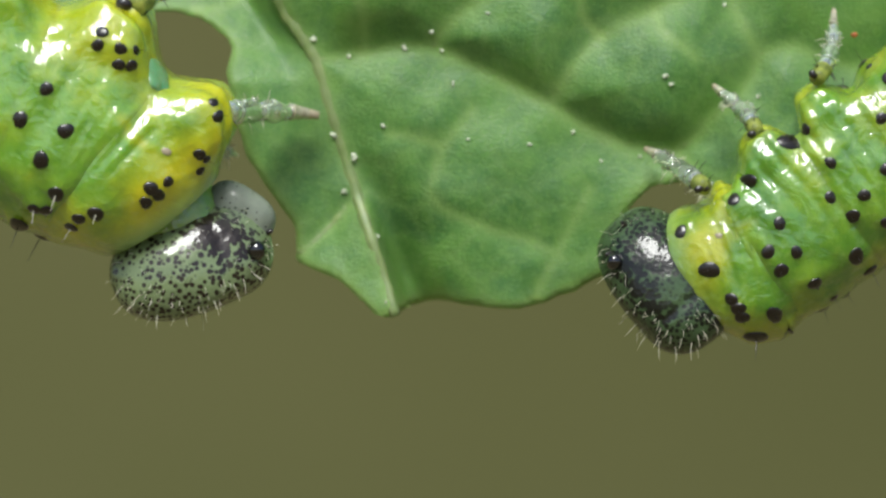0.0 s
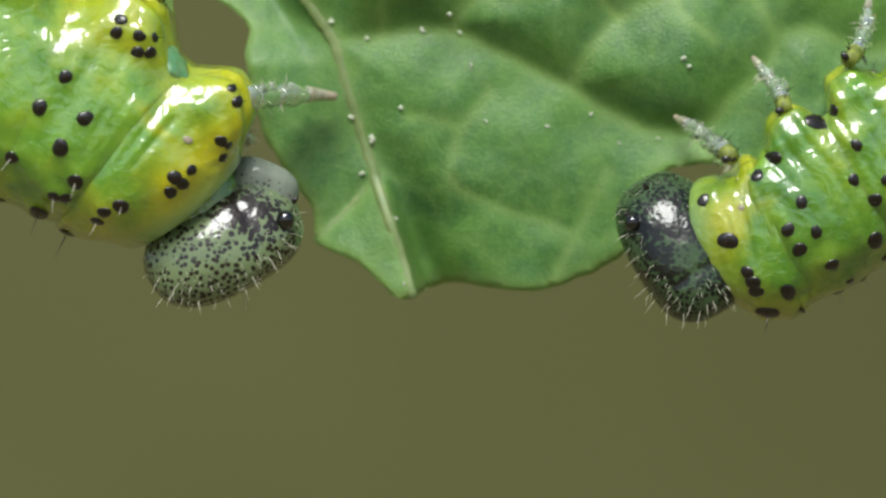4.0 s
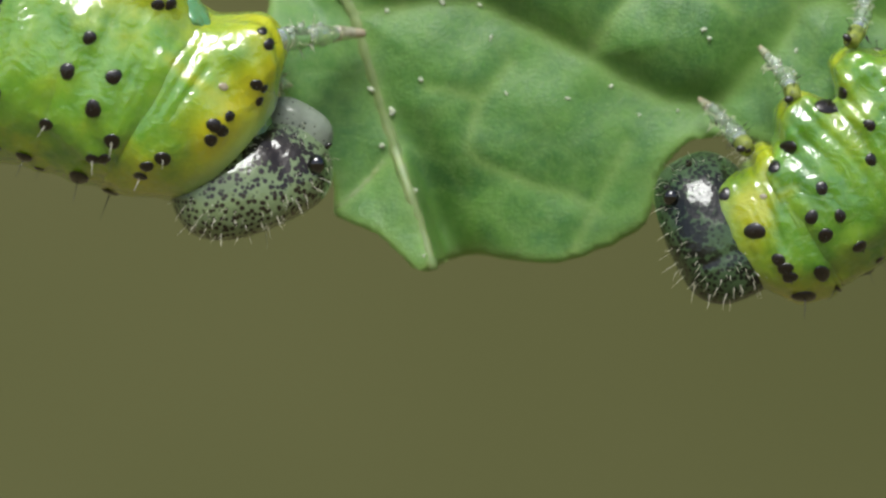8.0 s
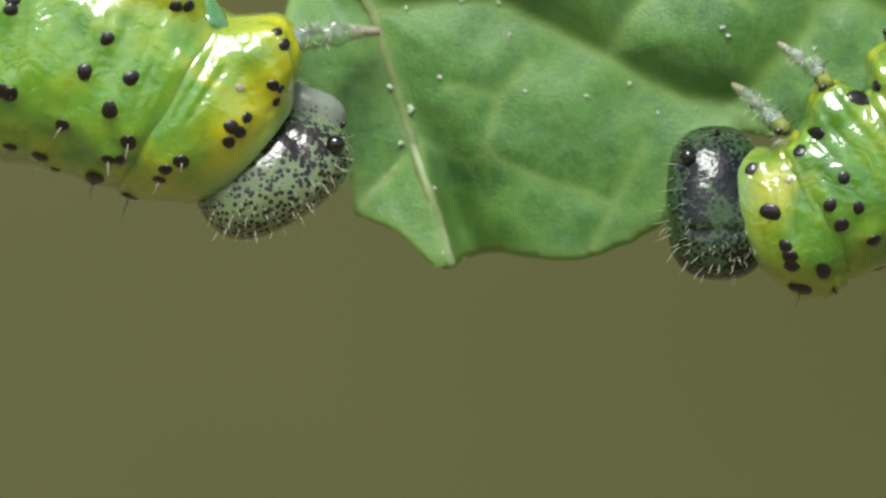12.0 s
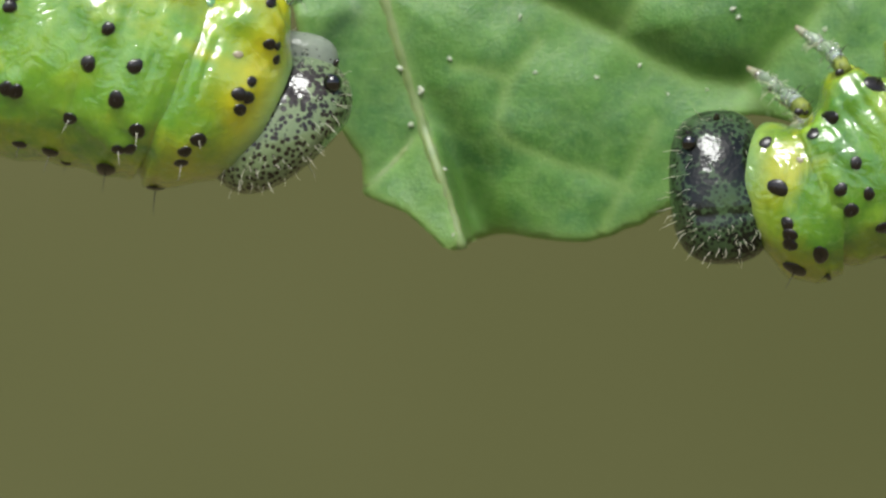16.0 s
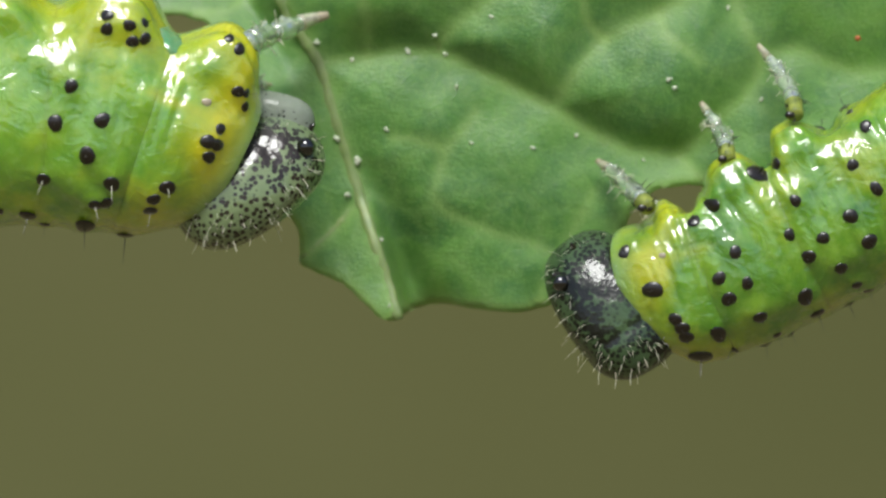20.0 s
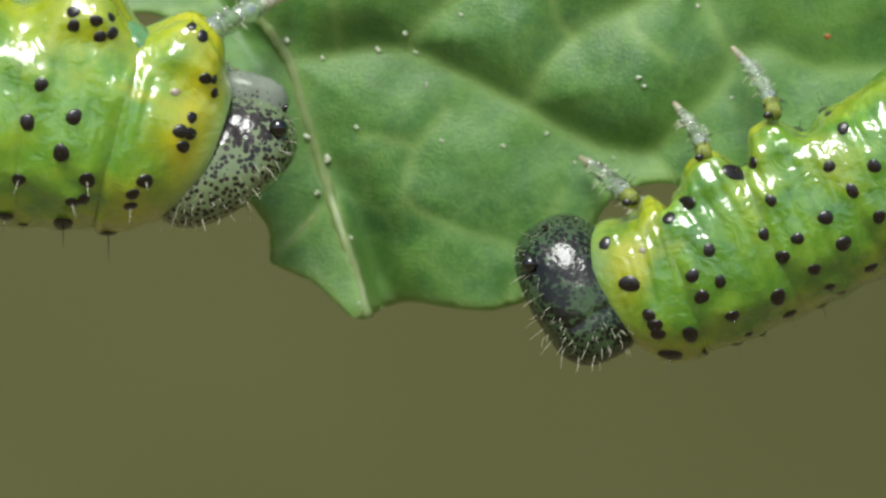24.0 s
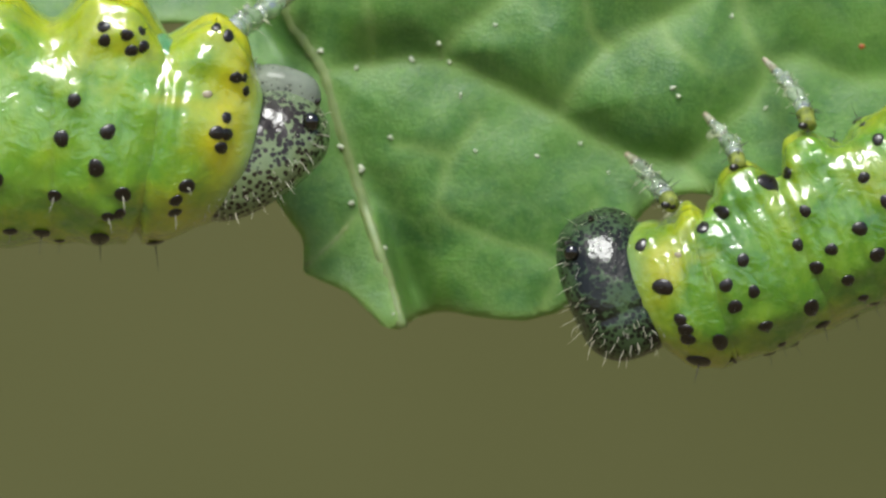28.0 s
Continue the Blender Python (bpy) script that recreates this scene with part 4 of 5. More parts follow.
def make_leg(root, origin, points, radii, seed, label):
    """A leg on the drawing grid with depth: dark hip, glassy joints, a foot and a brown claw, with its origin at the hip."""
    rnd = random.Random(seed)
    c = bent(points, 9)
    r = np.interp(np.linspace(0, 1, len(c)), np.linspace(0, 1, len(radii)), radii)
    hip = np.array(at(*points[0]))
    w = at_many(c[:, 0], c[:, 1], c[:, 2]) - hip
    n = len(c) - 1
    cuts = [round(n * f) for f in (0, 0.13, 0.22, 0.50, 0.76, 0.92, 1.0)]
    leg = None
    for i, (a, b) in enumerate(zip(cuts[:-1], cuts[1:])):
        fine = np.linspace(a, b, 13)
        line = np.stack([np.interp(fine, np.arange(n + 1), w[:, j]) for j in range(3)], 1)
        along = np.linspace(0, 1, 13)
        wide = np.interp(fine, np.arange(n + 1), r)
        if 1 < i < 4:        # each joint swells and narrows to the next
            wide = wide * (0.66 + 0.46 * np.sin(np.pi * np.clip(along * 0.86 + 0.10, 0, 1)) ** 0.8 + 0.06 * np.sin(along * 11 + 2 * i + seed))
        elif i == 1:
            wide = wide * (0.86 + 0.12 * np.sin(np.pi * along))
        tv, tf = tube(line, wide * UNIT, 18)
        if 1 < i < 4:        # knobs and wet beads
            lumps = [(tv, tf, 0)]
            for _ in range(8):
                j = rnd.randrange(1, 12)
                q = rnd.uniform(0, 2 * math.pi)
                size = rnd.uniform(0.22, 0.45) * wide[j] * UNIT
                out = np.array([math.cos(q), -abs(math.sin(q)) * 0.7, math.sin(q)]) * wide[j] * UNIT * 0.8
                lumps.append((*ball(line[j] + out, (size, size, size * rnd.uniform(0.7, 1.3)), None, 7, 10), 0))
            tv, tf, _ = joined(lumps)
        me = mesh("leg_joint", tv, tf, (HIP, GLASSY, GLASSY, GLASSY, TARSUS, CLAW)[i])
        if i == 0:
            leg = part("leg", me, root, label, Matrix.Translation(Vector(hip) - Vector(origin)))
        else:
            part(("ring", "upper_joint", "lower_joint", "foot", "claw")[i - 1], me, leg, ("", "", "", "pale brown foot", "brown claw")[i - 1])
    # black plates on the hip and between the joints
    for f, q, size in ((0.04, 3.4, 0.62), (0.09, 5.3, 0.5), (0.13, 4.2, 0.4), (0.21, 4.3, 0.45), (0.49, 4.9, 0.32), (0.53, 3.7, 0.28), (0.75, 4.4, 0.30)):
        j = int(f * n)
        out = np.array([math.cos(q), -0.75, math.sin(q)]) * r[j] * UNIT * 0.70
        pv, pf = ball(w[j] + out, (size * r[j] * UNIT, 0.5 * size * r[j] * UNIT, 0.75 * size * r[j] * UNIT), None, 8, 12)
        part("plate", mesh("plate", pv, pf, BLACK), leg, "small black plate")
    pieces = []
    for _ in range(34):
        i = rnd.randrange(1, int(n * 0.72))
        d = np.array([rnd.uniform(-1, 1), rnd.uniform(-0.9, 0.1), rnd.uniform(-1, 1)])
        d /= np.linalg.norm(d)
        length = rnd.uniform(10, 26) * UNIT
        start = w[i] + d * r[i] * UNIT * 0.85
        hv, hf = tube([start, start + d * length * 0.5, start + d * length + np.array([0, 0, -2 * UNIT])], np.array([1.0, 0.8, 0.35]) * UNIT, 5)
        pieces.append((hv, hf, 0 if i > n * 0.3 else 1))
    hv, hf, hi = joined(pieces)
    part("bristles", mesh("bristles", hv, hf, [HAIR_PALE, BLACK], hi), leg, "fine bristles", kind="stuff")
    return leg


def head_mesh(centre, half, angle, depth, origin, material, dark, pale, square, crown_flat):
    """The head capsule: a slightly egg-shaped ball with a shallow groove, long axis at the angle (degrees, up from the right)."""
    rings, sides = 64, 96
    a = radians(angle)
    ax = np.array([math.cos(a), -math.sin(a)])
    nx = np.array([math.sin(a), math.cos(a)])
    p = np.linspace(0.02, math.pi - 0.02, rings)
    q = np.linspace(0, 2 * math.pi, sides, endpoint=False)
    pp, qq = np.meshgrid(p, q, indexing="ij")
    egg = 1 + 0.05 * np.cos(pp) + 0.022 * np.sin(3 * pp + qq) + 0.012 * np.sin(5 * qq + 3 * pp) + 0.018 * rough(3 * np.cos(pp) + 9, 2.5 * np.cos(qq) * np.sin(pp), 2.5 * np.sin(qq) * np.sin(pp))
    groove = 1 - 0.035 * np.exp(-((np.cos(pp) - 0.25 - 0.15 * np.sin(qq)) / 0.06) ** 2) * (np.cos(qq) < 0.6)
    u = half[0] * np.cos(pp)
    girth = np.sin(pp) * (np.sin(pp) ** 2 + 0.04) ** -square
    v = half[1] * girth * np.cos(qq) * (np.cos(qq) ** 2 + 0.06) ** -0.12 * egg * groove
    w = half[2] * girth * np.sin(qq) * (np.sin(qq) ** 2 + 0.06) ** -0.03 * egg * groove
    x = centre[0] + ax[0] * u + nx[0] * v
    y = centre[1] + ax[1] * u + nx[1] * v
    w = w + 0.24 * (y - centre[1])        # the face leans towards the lens below
    # a flattened, shining crown
    crown = np.array([0.04, -0.45, 0.89])
    rise = (x - centre[0]) * crown[0] + (y - centre[1]) * crown[1] + w * crown[2]
    cut = crown_flat * np.clip(rise - 0.88 * rise.max(), 0, None) + (0.8 * rough(x / 15.0, y / 15.0, 0 * x + 3) + 0.2 * rough(x / 6.0, y / 6.0, 0 * x + 5)) * np.clip((rise / rise.max() - 0.7) / 0.2, 0, 1)
    x, y, w = x - cut * crown[0], y - cut * crown[1], w - cut * crown[2]
    pts = at_many(x, y, depth - w).reshape(-1, 3) - np.array(origin)
    faces = []
    for i in range(rings - 1):
        for j in range(sides):
            j2 = (j + 1) % sides
            faces.append((i * sides + j, (i + 1) * sides + j, (i + 1) * sides + j2, i * sides + j2))
    faces.append(tuple(range(sides)))
    faces.append(tuple((rings - 1) * sides + j for j in range(sides))[::-1])
    me = mesh("head", pts, faces, material)
    for name, spots in (("dark", dark), ("pale", pale)):
        value = np.zeros(x.shape)
        for sx, sy, rad, amount in spots:
            value = value + amount * np.exp(-((x - sx) ** 2 + (y - sy) ** 2) / rad ** 2)
        add_attribute(me, name, np.clip(value, 0, 1).ravel())

    def surface(px, py):
        g = (x - px) ** 2 + (y - py) ** 2 + np.where(w - 0.24 * (y - centre[1]) < 0, 1e9, 0)
        i = np.unravel_index(np.argmin(g), x.shape)
        e = np.array([x[i] - centre[0], y[i] - centre[1]])
        k = Vector((e @ ax / half[0] ** 2 * ax[0] + e @ nx / half[1] ** 2 * nx[0], 0, 0))
        n = Vector((k.x, -(w[i] - 0.24 * (y[i] - centre[1])) / half[2] ** 2, -(e @ ax / half[0] ** 2 * ax[1] + e @ nx / half[1] ** 2 * nx[1])))
        return np.array(at(x[i], y[i], depth - w[i])) - np.array(origin), n.normalized()

    return me, surface


def setae_mesh(surface, spots, length, seed, thick):
    rnd = random.Random(seed)
    pieces = []
    for px, py in spots:
        p, n = surface(px, py)
        d = np.array(n) * 1.0 + np.array([rnd.uniform(-0.35, 0.35), rnd.uniform(-0.5, 0), rnd.uniform(-0.5, 0.1)])
        d /= np.linalg.norm(d)
        k = length * rnd.uniform(0.45, 1.25) * UNIT
        tip = p + d * k + np.array([rnd.uniform(-5, 5), 0, rnd.uniform(-8, 2)]) * UNIT
        hv, hf = tube([p - d * 2 * UNIT, p + d * k * 0.55, tip], np.array([1.05, 0.8, 0.35]) * thick * UNIT, 5)
        pieces.append((hv, hf, 0))
    hv, hf, _ = joined(pieces)
    return mesh("setae", hv, hf, HAIR_PALE)


def make_larva(label, body, pivot, skin, dots, extra_dots, legs, head, spiracles):
    """The larva with its origin on the spine; returns the thing and the two parts that move on it."""
    root = new("sawfly_larva")
    tagged(root, label, "larva", "larvae feeding on the leaf")
    origin = at(*pivot, body.depth)
    root.location = origin
    body.raise_mounds(dots)
    segments = []
    for i in range(body.count):
        lo, hi = (i - 0.08, i + 1.08) if i > 1 else (body.seam - 0.20, 2.08) if i else (0.02, body.seam + 0.14)
        me = skin_mesh(body, i, lo, min(hi, body.count - 0.02), origin, skin, 48 if i < 5 else 18, 160 if i < 5 else 64)
        segments.append(part("thorax_segment" if i < 3 else "abdomen_segment", me, root,
                             "glossy yellow-green front segment" if i == 0 else ""))
    for px, py, size, kind, stretch in dots:
        s, _ = body.find(px, py)
        tubercle(body, px, py, size, segments[min(int(s), body.count - 1)], origin, kind, stretch)
    for s, q, size in extra_dots:
        p, n = body.place(s, q)
        m = Matrix.Translation(p - Vector(origin)) @ n.to_track_quat("Z", "Y").to_matrix().to_4x4()
        part("tubercle", DOMES[1], segments[int(s)], "", m @ Matrix.Diagonal((size * UNIT, size * UNIT, size * UNIT, 1)))
    limbs = [make_leg(root, origin, points, radii, k + body.seed, "glassy pale leg with a black hip") for k, (_, points, radii) in enumerate(legs)]
    for px, py, size in spiracles:
        s, q = body.find(px, py)
        p, n = body.place(s, q)
        m = Matrix.Translation(p - Vector(origin)) @ n.to_track_quat("Z", "Y").to_matrix().to_4x4()
        vv, ff = ball((0, 0, 0), (size * UNIT, 0.7 * size * UNIT, 0.3 * size * UNIT), None, 8, 14)
        part("spiracle", mesh("spiracle", vv, ff, CLAW), segments[min(int(s), body.count - 1)], "tan breathing pore", m)
    neck = at(*head["neck"], body.depth)
    me, surface = head_mesh(head["centre"], head["half"], head["angle"], head["depth"], neck, head["material"], head["dark"], head["pale"], head["square"], head["crown"])
    top = part("head", me, root, head["label"], Matrix.Translation(Vector(neck) - Vector(origin)))
    nx, ny, nr = head["nape"]
    vv, ff = ball(np.array(at(nx, ny, body.depth)) - np.array(neck), (nr * UNIT, 0.9 * nr * UNIT, nr * UNIT), None, 24, 32)
    part("neck", mesh("neck", vv, ff, head["nape_material"]), top, "soft green neck skin")
    p, n = surface(*head["eye"])
    er = head["eye_size"] * UNIT
    vv, ff = ball(np.array(p) + np.array(n) * er * 0.15, (er, er, er), None, 14, 20)
    part("eye", mesh("eye", vv, ff, EYE_BLACK), top, "glossy black eye")
    for spot in head["antennae"]:
        p, n = surface(*spot)
        p, n = np.array(p), np.array(n)
        vv, ff = tube([p - n * 4 * UNIT, p + n * 3 * UNIT, p + n * 8 * UNIT, p + n * 13 * UNIT], np.array([7, 6, 4, 1.5]) * UNIT, 10)
        part("antenna", mesh("antenna", vv, ff, BLACK), top)
    for cx, cy, rx, ry, turn, dep in head["mouth"]:
        a = radians(turn)
        spin = np.array([[math.cos(a), 0, math.sin(a)], [0, 1, 0], [-math.sin(a), 0, math.cos(a)]])
        vv, ff = ball(np.array(at(cx, cy, dep)) - np.array(neck), (rx * UNIT, 0.8 * ry * UNIT, ry * UNIT), spin, 20, 28, 0.72)
        part("mouthpart", mesh("mouthpart", vv, ff, head["mouth_material"]), top, "smooth grey mouthpart")
    rnd = random.Random(body.seed + 40)
    down = []
    while len(down) < 90:
        u, v = rnd.uniform(-1, 1), rnd.uniform(-1, 1)
        if 0.25 < u * u + v * v < 1:
            a = radians(head["angle"])
            u, v = u * head["half"][0], v * head["half"][1]
            down.append((head["centre"][0] + math.cos(a) * u + math.sin(a) * v, head["centre"][1] - math.sin(a) * u + math.cos(a) * v))
    part("setae", setae_mesh(surface, head["setae"], 30, body.seed, 0.65), top, "fine pale bristles", kind="stuff")
    part("down", setae_mesh(surface, down, 15, body.seed + 1, 0.5), top, "short pale down", kind="stuff")
    return root, segments[0], top, limbs


def row_of_dots(first, last):
    """The tubercles of the hind segments, which repeat from segment to segment."""
    out = []
    for seg in range(first, last):
        for u, q, size in ((0.3, 1.25, 12), (0.3, 1.75, 12), (0.62, 1.5, 12), (0.62, 2.1, 12), (0.3, 2.45, 13), (0.66, 2.7, 11), (0.45, 3.05, 14)):
            out.append((seg + u, q, size))
            out.append((seg + u, 2 * math.pi - q, size))
    return out


LEFT = Body([(410, 292, 118), (260, 219, 194), (85, 188, 208), (-105, 186, 214), (-295, 198, 222), (-485, 212, 224), (-675, 222, 222),
             (-865, 222, 215), (-1055, 212, 206), (-1240, 192, 190), (-1415, 160, 160), (-1560, 125, 110), (-1620, 108, 24)],
            -184, 3, 0.12, 0.24, 0.006, 0.065, 0.95, 0.105, 16, 12, 0.60, 0.6,
            [(360, 272, 48, 48, 0, 0.7), (412, 186, 42, 54, 0, 0.6), (300, 178, 70, 12, 22, 0.45), (190, 50, 90, 55, 0, 0.35),
             (285, 350, 44, 34, -40, 0.3), (262, 222, 44, 62, -10, -0.55), (320, 310, 26, 60, 25, -0.35), (90, 270, 60, 110, 0, -0.3),
             (200, 290, 34, 60, 15, -0.25), (20, 170, 60, 60, 0, -0.2)],
            [(0.5, 0.30, 1.0), (1.5, 0.30, 1.0), (2.5, 0.30, 1.0)], [(1.0, 1.0), (2.0, 0.85), (3.0, 0.5)], 1.0, 0.0)
LEFT_DOTS = [(125, 154, 12, 0, 1), (98, 218, 14, 0, 1), (181, 212, 14, 0, 1), (154, 275, 15, 0, 1), (77, 320, 13, 2, 1), (197, 326, 15, 2, 1),
             (169, 364, 12, 2, 1), (190, 361, 12, 0, 1), (296, 332, 14, 2, 1), (272, 354, 12, 0, 1), (266, 374, 12, 2, 1),
             (391, 229, 10, 0, 1), (368, 252, 13, 0, 1), (386, 256, 12, 0, 1), (371, 280, 12, 0, 1), (422, 162, 11, 0, 1), (438, 166, 8, 1, 1),
             (435, 190, 9, 0, 1), (191, 28, 11, 0, 1), (190, 53, 11, 0, 1), (228, 47, 11, 0, 1), (235, 74, 11, 0, 1), (257, 68, 11, 1, 1),
             (258, 42, 9, 1, 1), (222, 420, 19, 1, 1.3), (150, 402, 18, 1, 1.2), (48, 383, 15, 1, 1), (80, 398, 9, 1, 1), (-25, 283, 14, 0, 1),
             (-42, 280, 13, 0, 1), (-51, 114, 13, 0, 1), (-50, 136, 12, 0, 1), (-5, 375, 12, 1, 1), (405, 66, 9, 1, 1), (424, 86, 11, 1, 1)]
LEFT_LEGS = [
    (0, [(412, 92, -262), (440, 76, -235), (470, 64, -165), (505, 52, -105), (540, 38, -65), (580, 27, -48)], (17, 22, 20, 18, 14, 7)),
    (0, [(420, 140, -100), (440, 150, -92), (462, 152, -72), (480, 150, -60)], (16, 14, 10, 3)),
    (1, [(225, -30, -310), (255, -62, -250), (285, -92, -170), (312, -118, -110), (330, -130, -95)], (24, 20, 16, 12, 4)),
    (2, [(20, -60, -310), (40, -105, -240), (62, -145, -170), (85, -175, -110)], (24, 20, 15, 4)),
]
LEFT_HEAD = dict(nape=(384, 270, 98), nape_material=SKIN_A, neck=(405, 275), centre=(437, 318), half=(147, 100, 92), angle=38, depth=-205, material=HEAD_A,
                 label="speckled grey-green head with small black spots", eye=(540, 263), eye_size=17,
                 square=0.13, crown=0.0, dark=[(448, 248, 30, 0.6), (486, 240, 30, 0.6), (470, 268, 28, 0.4), (430, 285, 24, 0.3), (505, 300, 26, 0.25), (540, 262, 24, 0.3)],
                 pale=[(508, 194, 26, 0.9), (465, 190, 26, 0.9), (542, 215, 18, 0.5)],
                 antennae=[(549, 228), (546, 212), (532, 196)],
                 mouth=[(488, 220, 66, 54, 14, -190)], mouth_material=HOOD_A,
                 setae=[(375, 400), (395, 405), (430, 395), (460, 415), (480, 385), (500, 370), (520, 330), (530, 345), (545, 300), (550, 285),
                        (555, 265), (340, 395), (365, 425), (415, 425), (445, 420), (505, 330), (545, 250), (350, 430), (490, 400), (535, 320)])
larva_bright, bright_front, bright_head, bright_legs = make_larva(
    "large yellow-green larva with black dots feeding on the leaf edge", LEFT, (190, 200), SKIN_A, LEFT_DOTS, row_of_dots(4, 12), LEFT_LEGS, LEFT_HEAD, [(366, 181, 9)])

RIGHT = Body([(1128, 520, 114), (1242, 482, 156), (1398, 404, 164), (1540, 328, 168), (1682, 252, 170), (1824, 178, 172),
              (1966, 108, 170), (2108, 48, 164), (2250, 2, 152), (2385, -28, 134), (2500, -46, 108), (2590, -56, 74), (2625, -58, 20)],
             -136, 8, 1.0, 0.19, 0.030, 0.060, 0.92, 0.13, 34, 32, 0.6, 0.4,
             [(1161, 475, 36, 50, -20, 0.75), (1180, 395, 36, 40, 0, 0.3), (1240, 441, 70, 12, -20, 0.35), (1242, 622, 80, 24, -20, 0.3),
              (1238, 500, 36, 60, -20, -0.55), (1390, 490, 110, 50, -28, -0.4), (1520, 400, 70, 50, -28, -0.3), (1320, 400, 26, 60, -25, -0.15)],
             [(0.86, 0.20, 0.55), (1.71, 0.25, 1.25), (2.46, 0.25, 1.25)], [(1.17, 1.1), (2.09, 1.0), (2.88, 0.8)], 1.18, 0.18)
RIGHT_DOTS = [(1106, 446, 12, 0, 1), (1154, 514, 15, 0, 1.2), (1194, 565, 12, 0, 1), (1207, 582, 13, 0, 1), (1216, 598, 13, 0, 1),
              (1240, 632, 17, 1, 1.3), (1273, 593, 14, 0, 1.4), (1299, 618, 11, 1, 1), (1274, 493, 12, 0, 1), (1323, 502, 11, 0, 1),
              (1291, 529, 13, 0, 1), (1302, 448, 12, 0, 1), (1227, 391, 12, 0, 1), (1258, 364, 14, 0, 1.4), (1342, 309, 18, 0, 1.2),
              (1373, 290, 13, 0, 1), (1408, 357, 11, 0, 1), (1398, 414, 11, 0, 1), (1458, 422, 11, 0, 1), (1430, 456, 13, 0, 1),
              (1426, 526, 15, 0, 1.1), (1347, 563, 13, 0, 1), (1375, 594, 9, 1, 1), (1356, 612, 10, 1, 1.2), (1400, 592, 9, 1, 1),
              (1448, 556, 13, 1, 1), (1489, 476, 12, 0, 1), (1518, 506, 10, 0, 1), (1505, 384, 13, 0, 1), (1549, 336, 13, 0, 1),
              (1510, 294, 11, 0, 1), (1540, 429, 14, 0, 1), (1504, 540, 11, 1, 1), (1537, 515, 10, 1, 1), (1454, 224, 13, 0, 1),
              (1532, 222, 11, 0, 1), (1504, 198, 8, 0, 1), (1482, 166, 12, 1, 1), (1590, 470, 12, 1, 1), (1600, 380, 12, 0, 1),
              (1590, 290, 12, 0, 1), (1640, 430, 12, 1, 1)]
RIGHT_LEGS = [
    (0, [(1148, 368, -235), (1132, 350, -205), (1112, 330, -140), (1090, 310, -85), (1070, 294, -55), (1056, 284, -46)], (14, 17, 16, 13, 9, 4)),
    (0, [(1180, 392, -60), (1160, 376, -58), (1140, 362, -54), (1122, 352, -48)], (16, 14, 10, 3)),
    (1, [(1288, 282, -245), (1284, 258, -215), (1276, 236, -150), (1262, 215, -105), (1250, 196, -80), (1241, 182, -72)], (13, 16, 15, 12, 8, 4)),
    (2, [(1408, 205, -245), (1402, 172, -205), (1390, 145, -140), (1374, 120, -100), (1356, 98, -80), (1342, 80, -70)], (14, 16, 15, 12, 8, 4)),
]
RIGHT_HEAD = dict(nape=(1148, 508, 80), nape_material=SKIN_B, neck=(1130, 515), centre=(1082, 538), half=(138, 98, 90), angle=-56, depth=-168, material=HEAD_B,
                  label="dark speckled head with a glossy crown", eye=(995, 503), eye_size=15,
                  square=0.17, crown=0.0, dark=[(1058, 478, 32, 0.7), (1088, 508, 30, 0.7), (1028, 520, 18, 0.6), (1036, 555, 20, 0.75), (1056, 585, 20, 0.7), (1085, 600, 20, 0.6), (1118, 565, 20, 0.6), (1000, 500, 20, 0.6), (1120, 510, 20, 0.6), (1165, 610, 24, 0.6)],
                  pale=[(1100, 560, 26, 0.5)],
                  antennae=[(985, 488), (1015, 440)],
                  mouth=[(1064, 462, 46, 36, -8, -160)], mouth_material=HOOD_B,
                  setae=[(985, 520), (990, 545), (1000, 565), (1010, 590), (1022, 612), (1040, 632), (1062, 648), (1090, 660), (1120, 655),
                         (1145, 640), (1160, 625), (985, 480), (992, 455), (1060, 640), (1130, 640), (1100, 648), (1005, 600), (1030, 622)])
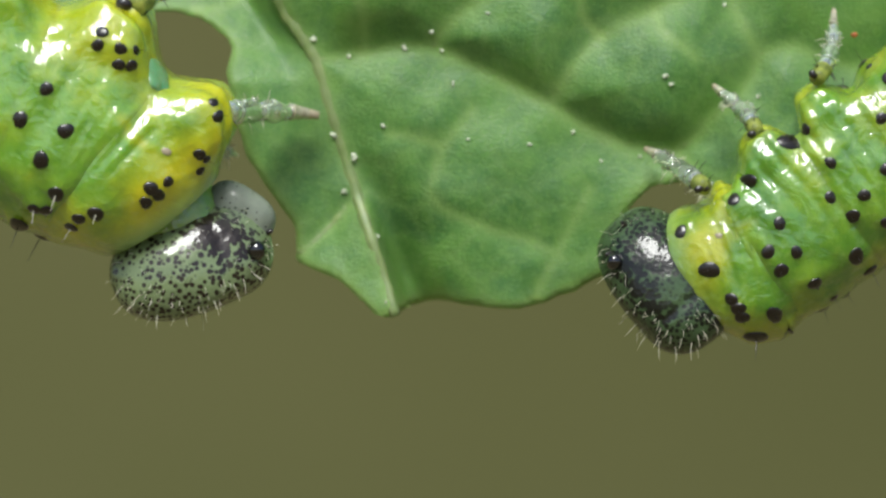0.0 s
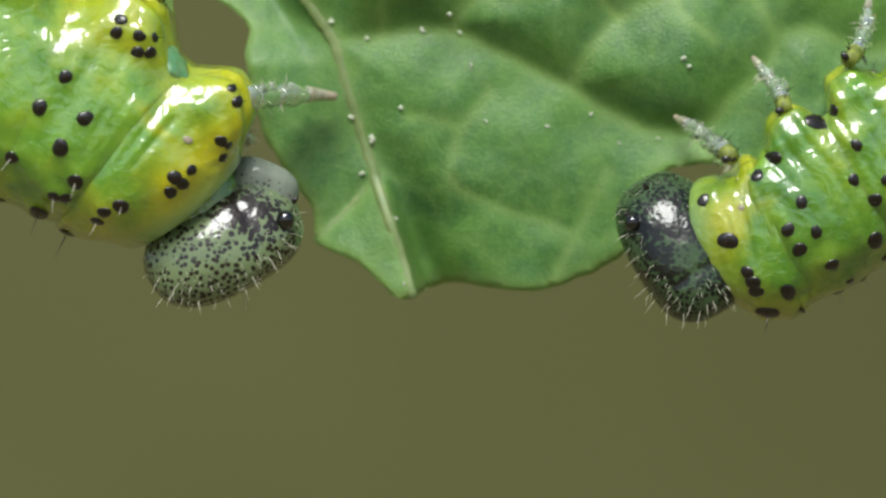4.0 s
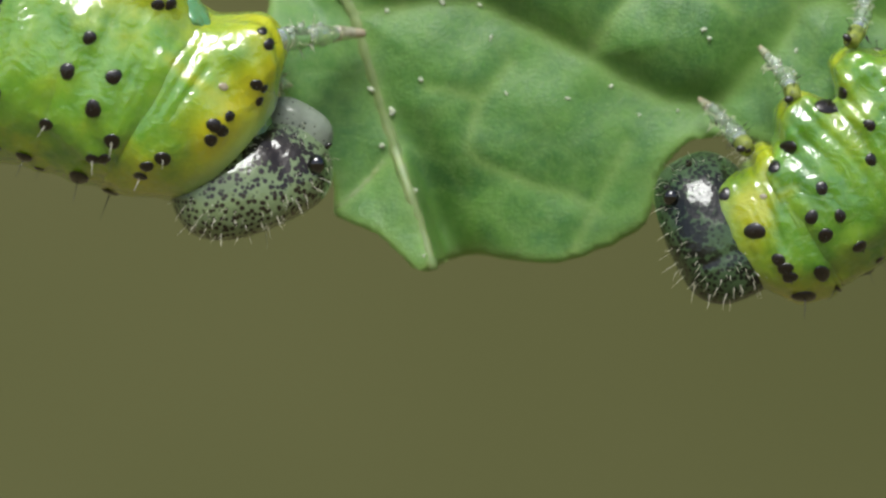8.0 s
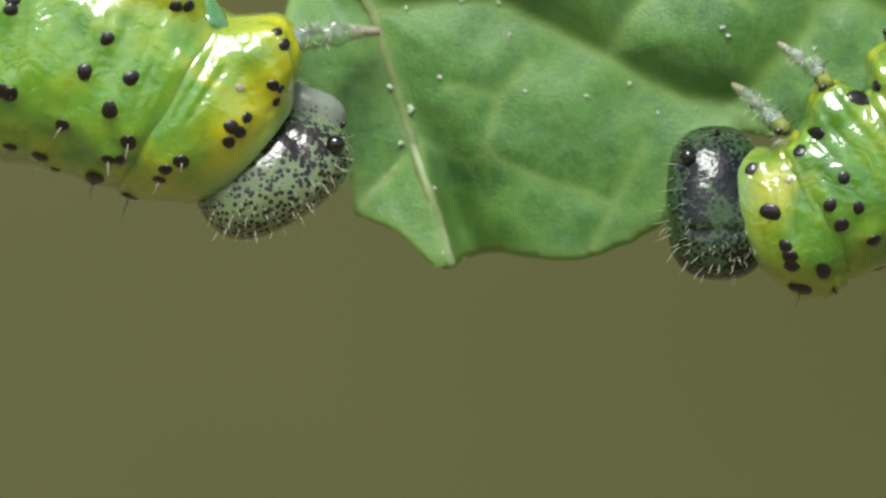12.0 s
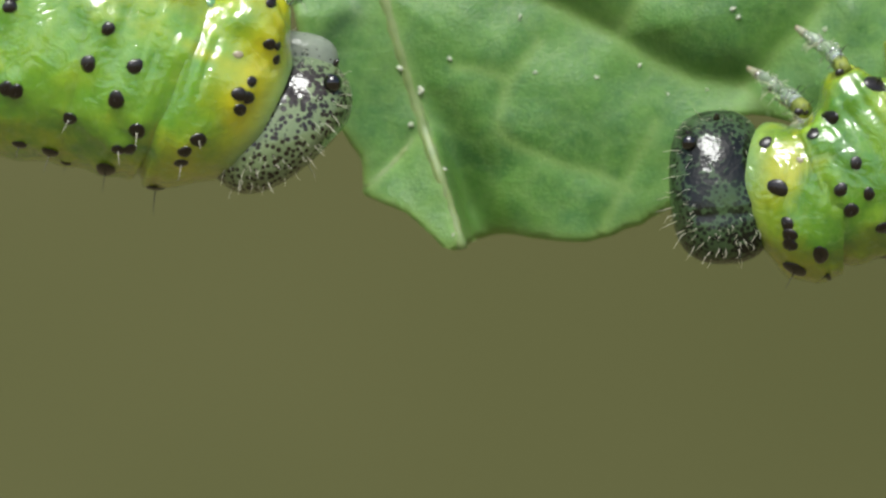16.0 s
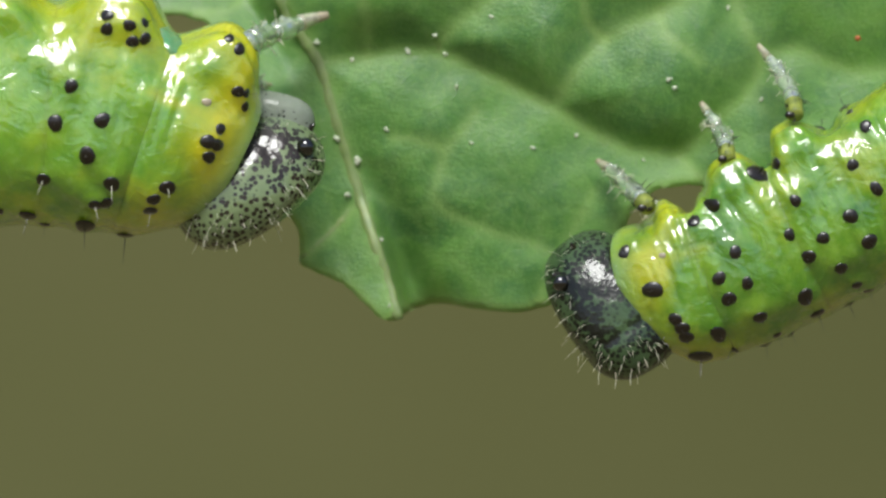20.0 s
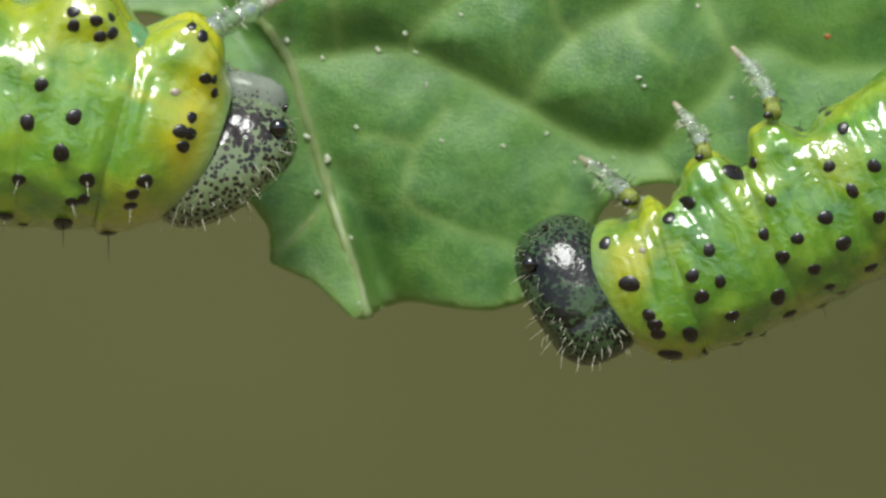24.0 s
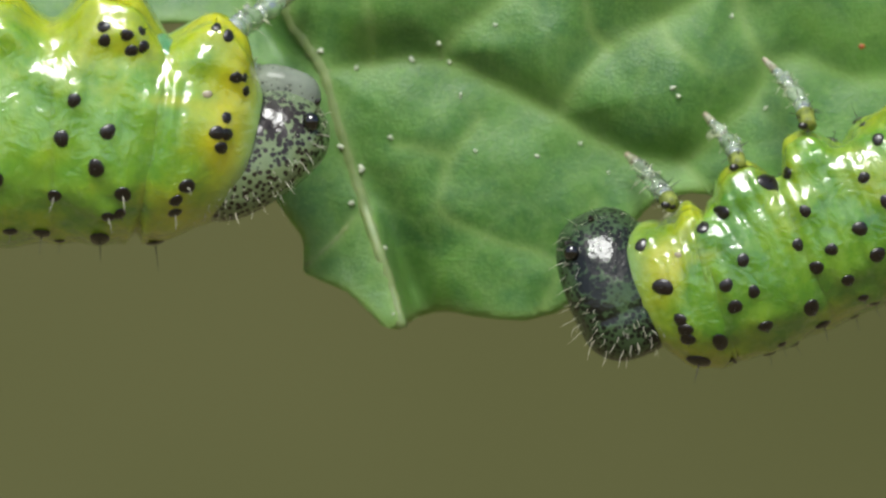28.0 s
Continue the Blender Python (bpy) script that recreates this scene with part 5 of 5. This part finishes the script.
larva_green, green_front, green_head, green_legs = make_larva(
    "smaller green larva with dark head clinging to the leaf edge", RIGHT, (1310, 445), SKIN_B, RIGHT_DOTS, row_of_dots(5, 12), RIGHT_LEGS, RIGHT_HEAD, [(1172, 452, 7)])


# the wet fold of bare skin between the first two leg lobes
place, facing = LEFT.place(*LEFT.find(304, 74))
vv, ff = ball((0, 0, 0), (34, 50, 17), None, 30, 44)
vv = np.array(vv)
wave = rough(vv[:, 0] / 13 + 40, vv[:, 1] / 22 + 40, vv[:, 2] / 13 + 40)
vv = (vv * (1 + 0.16 * wave)[:, None] - np.array([0, 0, 5])) * UNIT
part("membrane", mesh("membrane", vv, ff, MEMBRANE), larva_bright, "wet blue-green fold between two front segments",
     Matrix.Translation(place - larva_bright.location) @ facing.to_track_quat("Z", "Y").to_matrix().to_4x4())


# ---------------------------------------------------------------- what moves
def motions():
    for thing, front, head, legs, body, rows, swings in (
            (larva_bright, bright_front, bright_head, bright_legs, LEFT, (LEFT_BODY_PATH, LEFT_THORAX_PATH, LEFT_HEAD_PATH), {}),
            (larva_green, green_front, green_head, green_legs, RIGHT, (RIGHT_BODY_PATH, RIGHT_THORAX_PATH, RIGHT_HEAD_PATH), GREEN_LEG_SWINGS)):
        depth = body.depth * UNIT
        walk(thing, [(t, pose(x * MM, depth, z * MM, 0, a, 0)) for t, x, z, a in rows[0]])
        walk(front, [(t, pose(x * MM, 0, z * MM, 0, a, 0)) for t, x, z, a in rows[1]])
        walk(head, [(t, pose(x * MM, 0, z * MM, 0, a, 0)) for t, x, z, a in rows[2]])
        for k, leg in enumerate(legs):
            rest = leg.matrix_basis.copy()
            if k < 2:      # the first pair goes with the front segment
                swing = dict(swings.get(k, ()))
                walk(leg, [(t, pose(x * MM, 0, z * MM, 0, a, 0) @ rest @ pose(0, 0, 0, 0, swing.get(t, 0), 0)) for t, x, z, a in rows[1]])
            elif k in swings:
                walk(leg, [(t, rest @ pose(0, 0, 0, 0, a, 0)) for t, a in swings[k]])


motions()
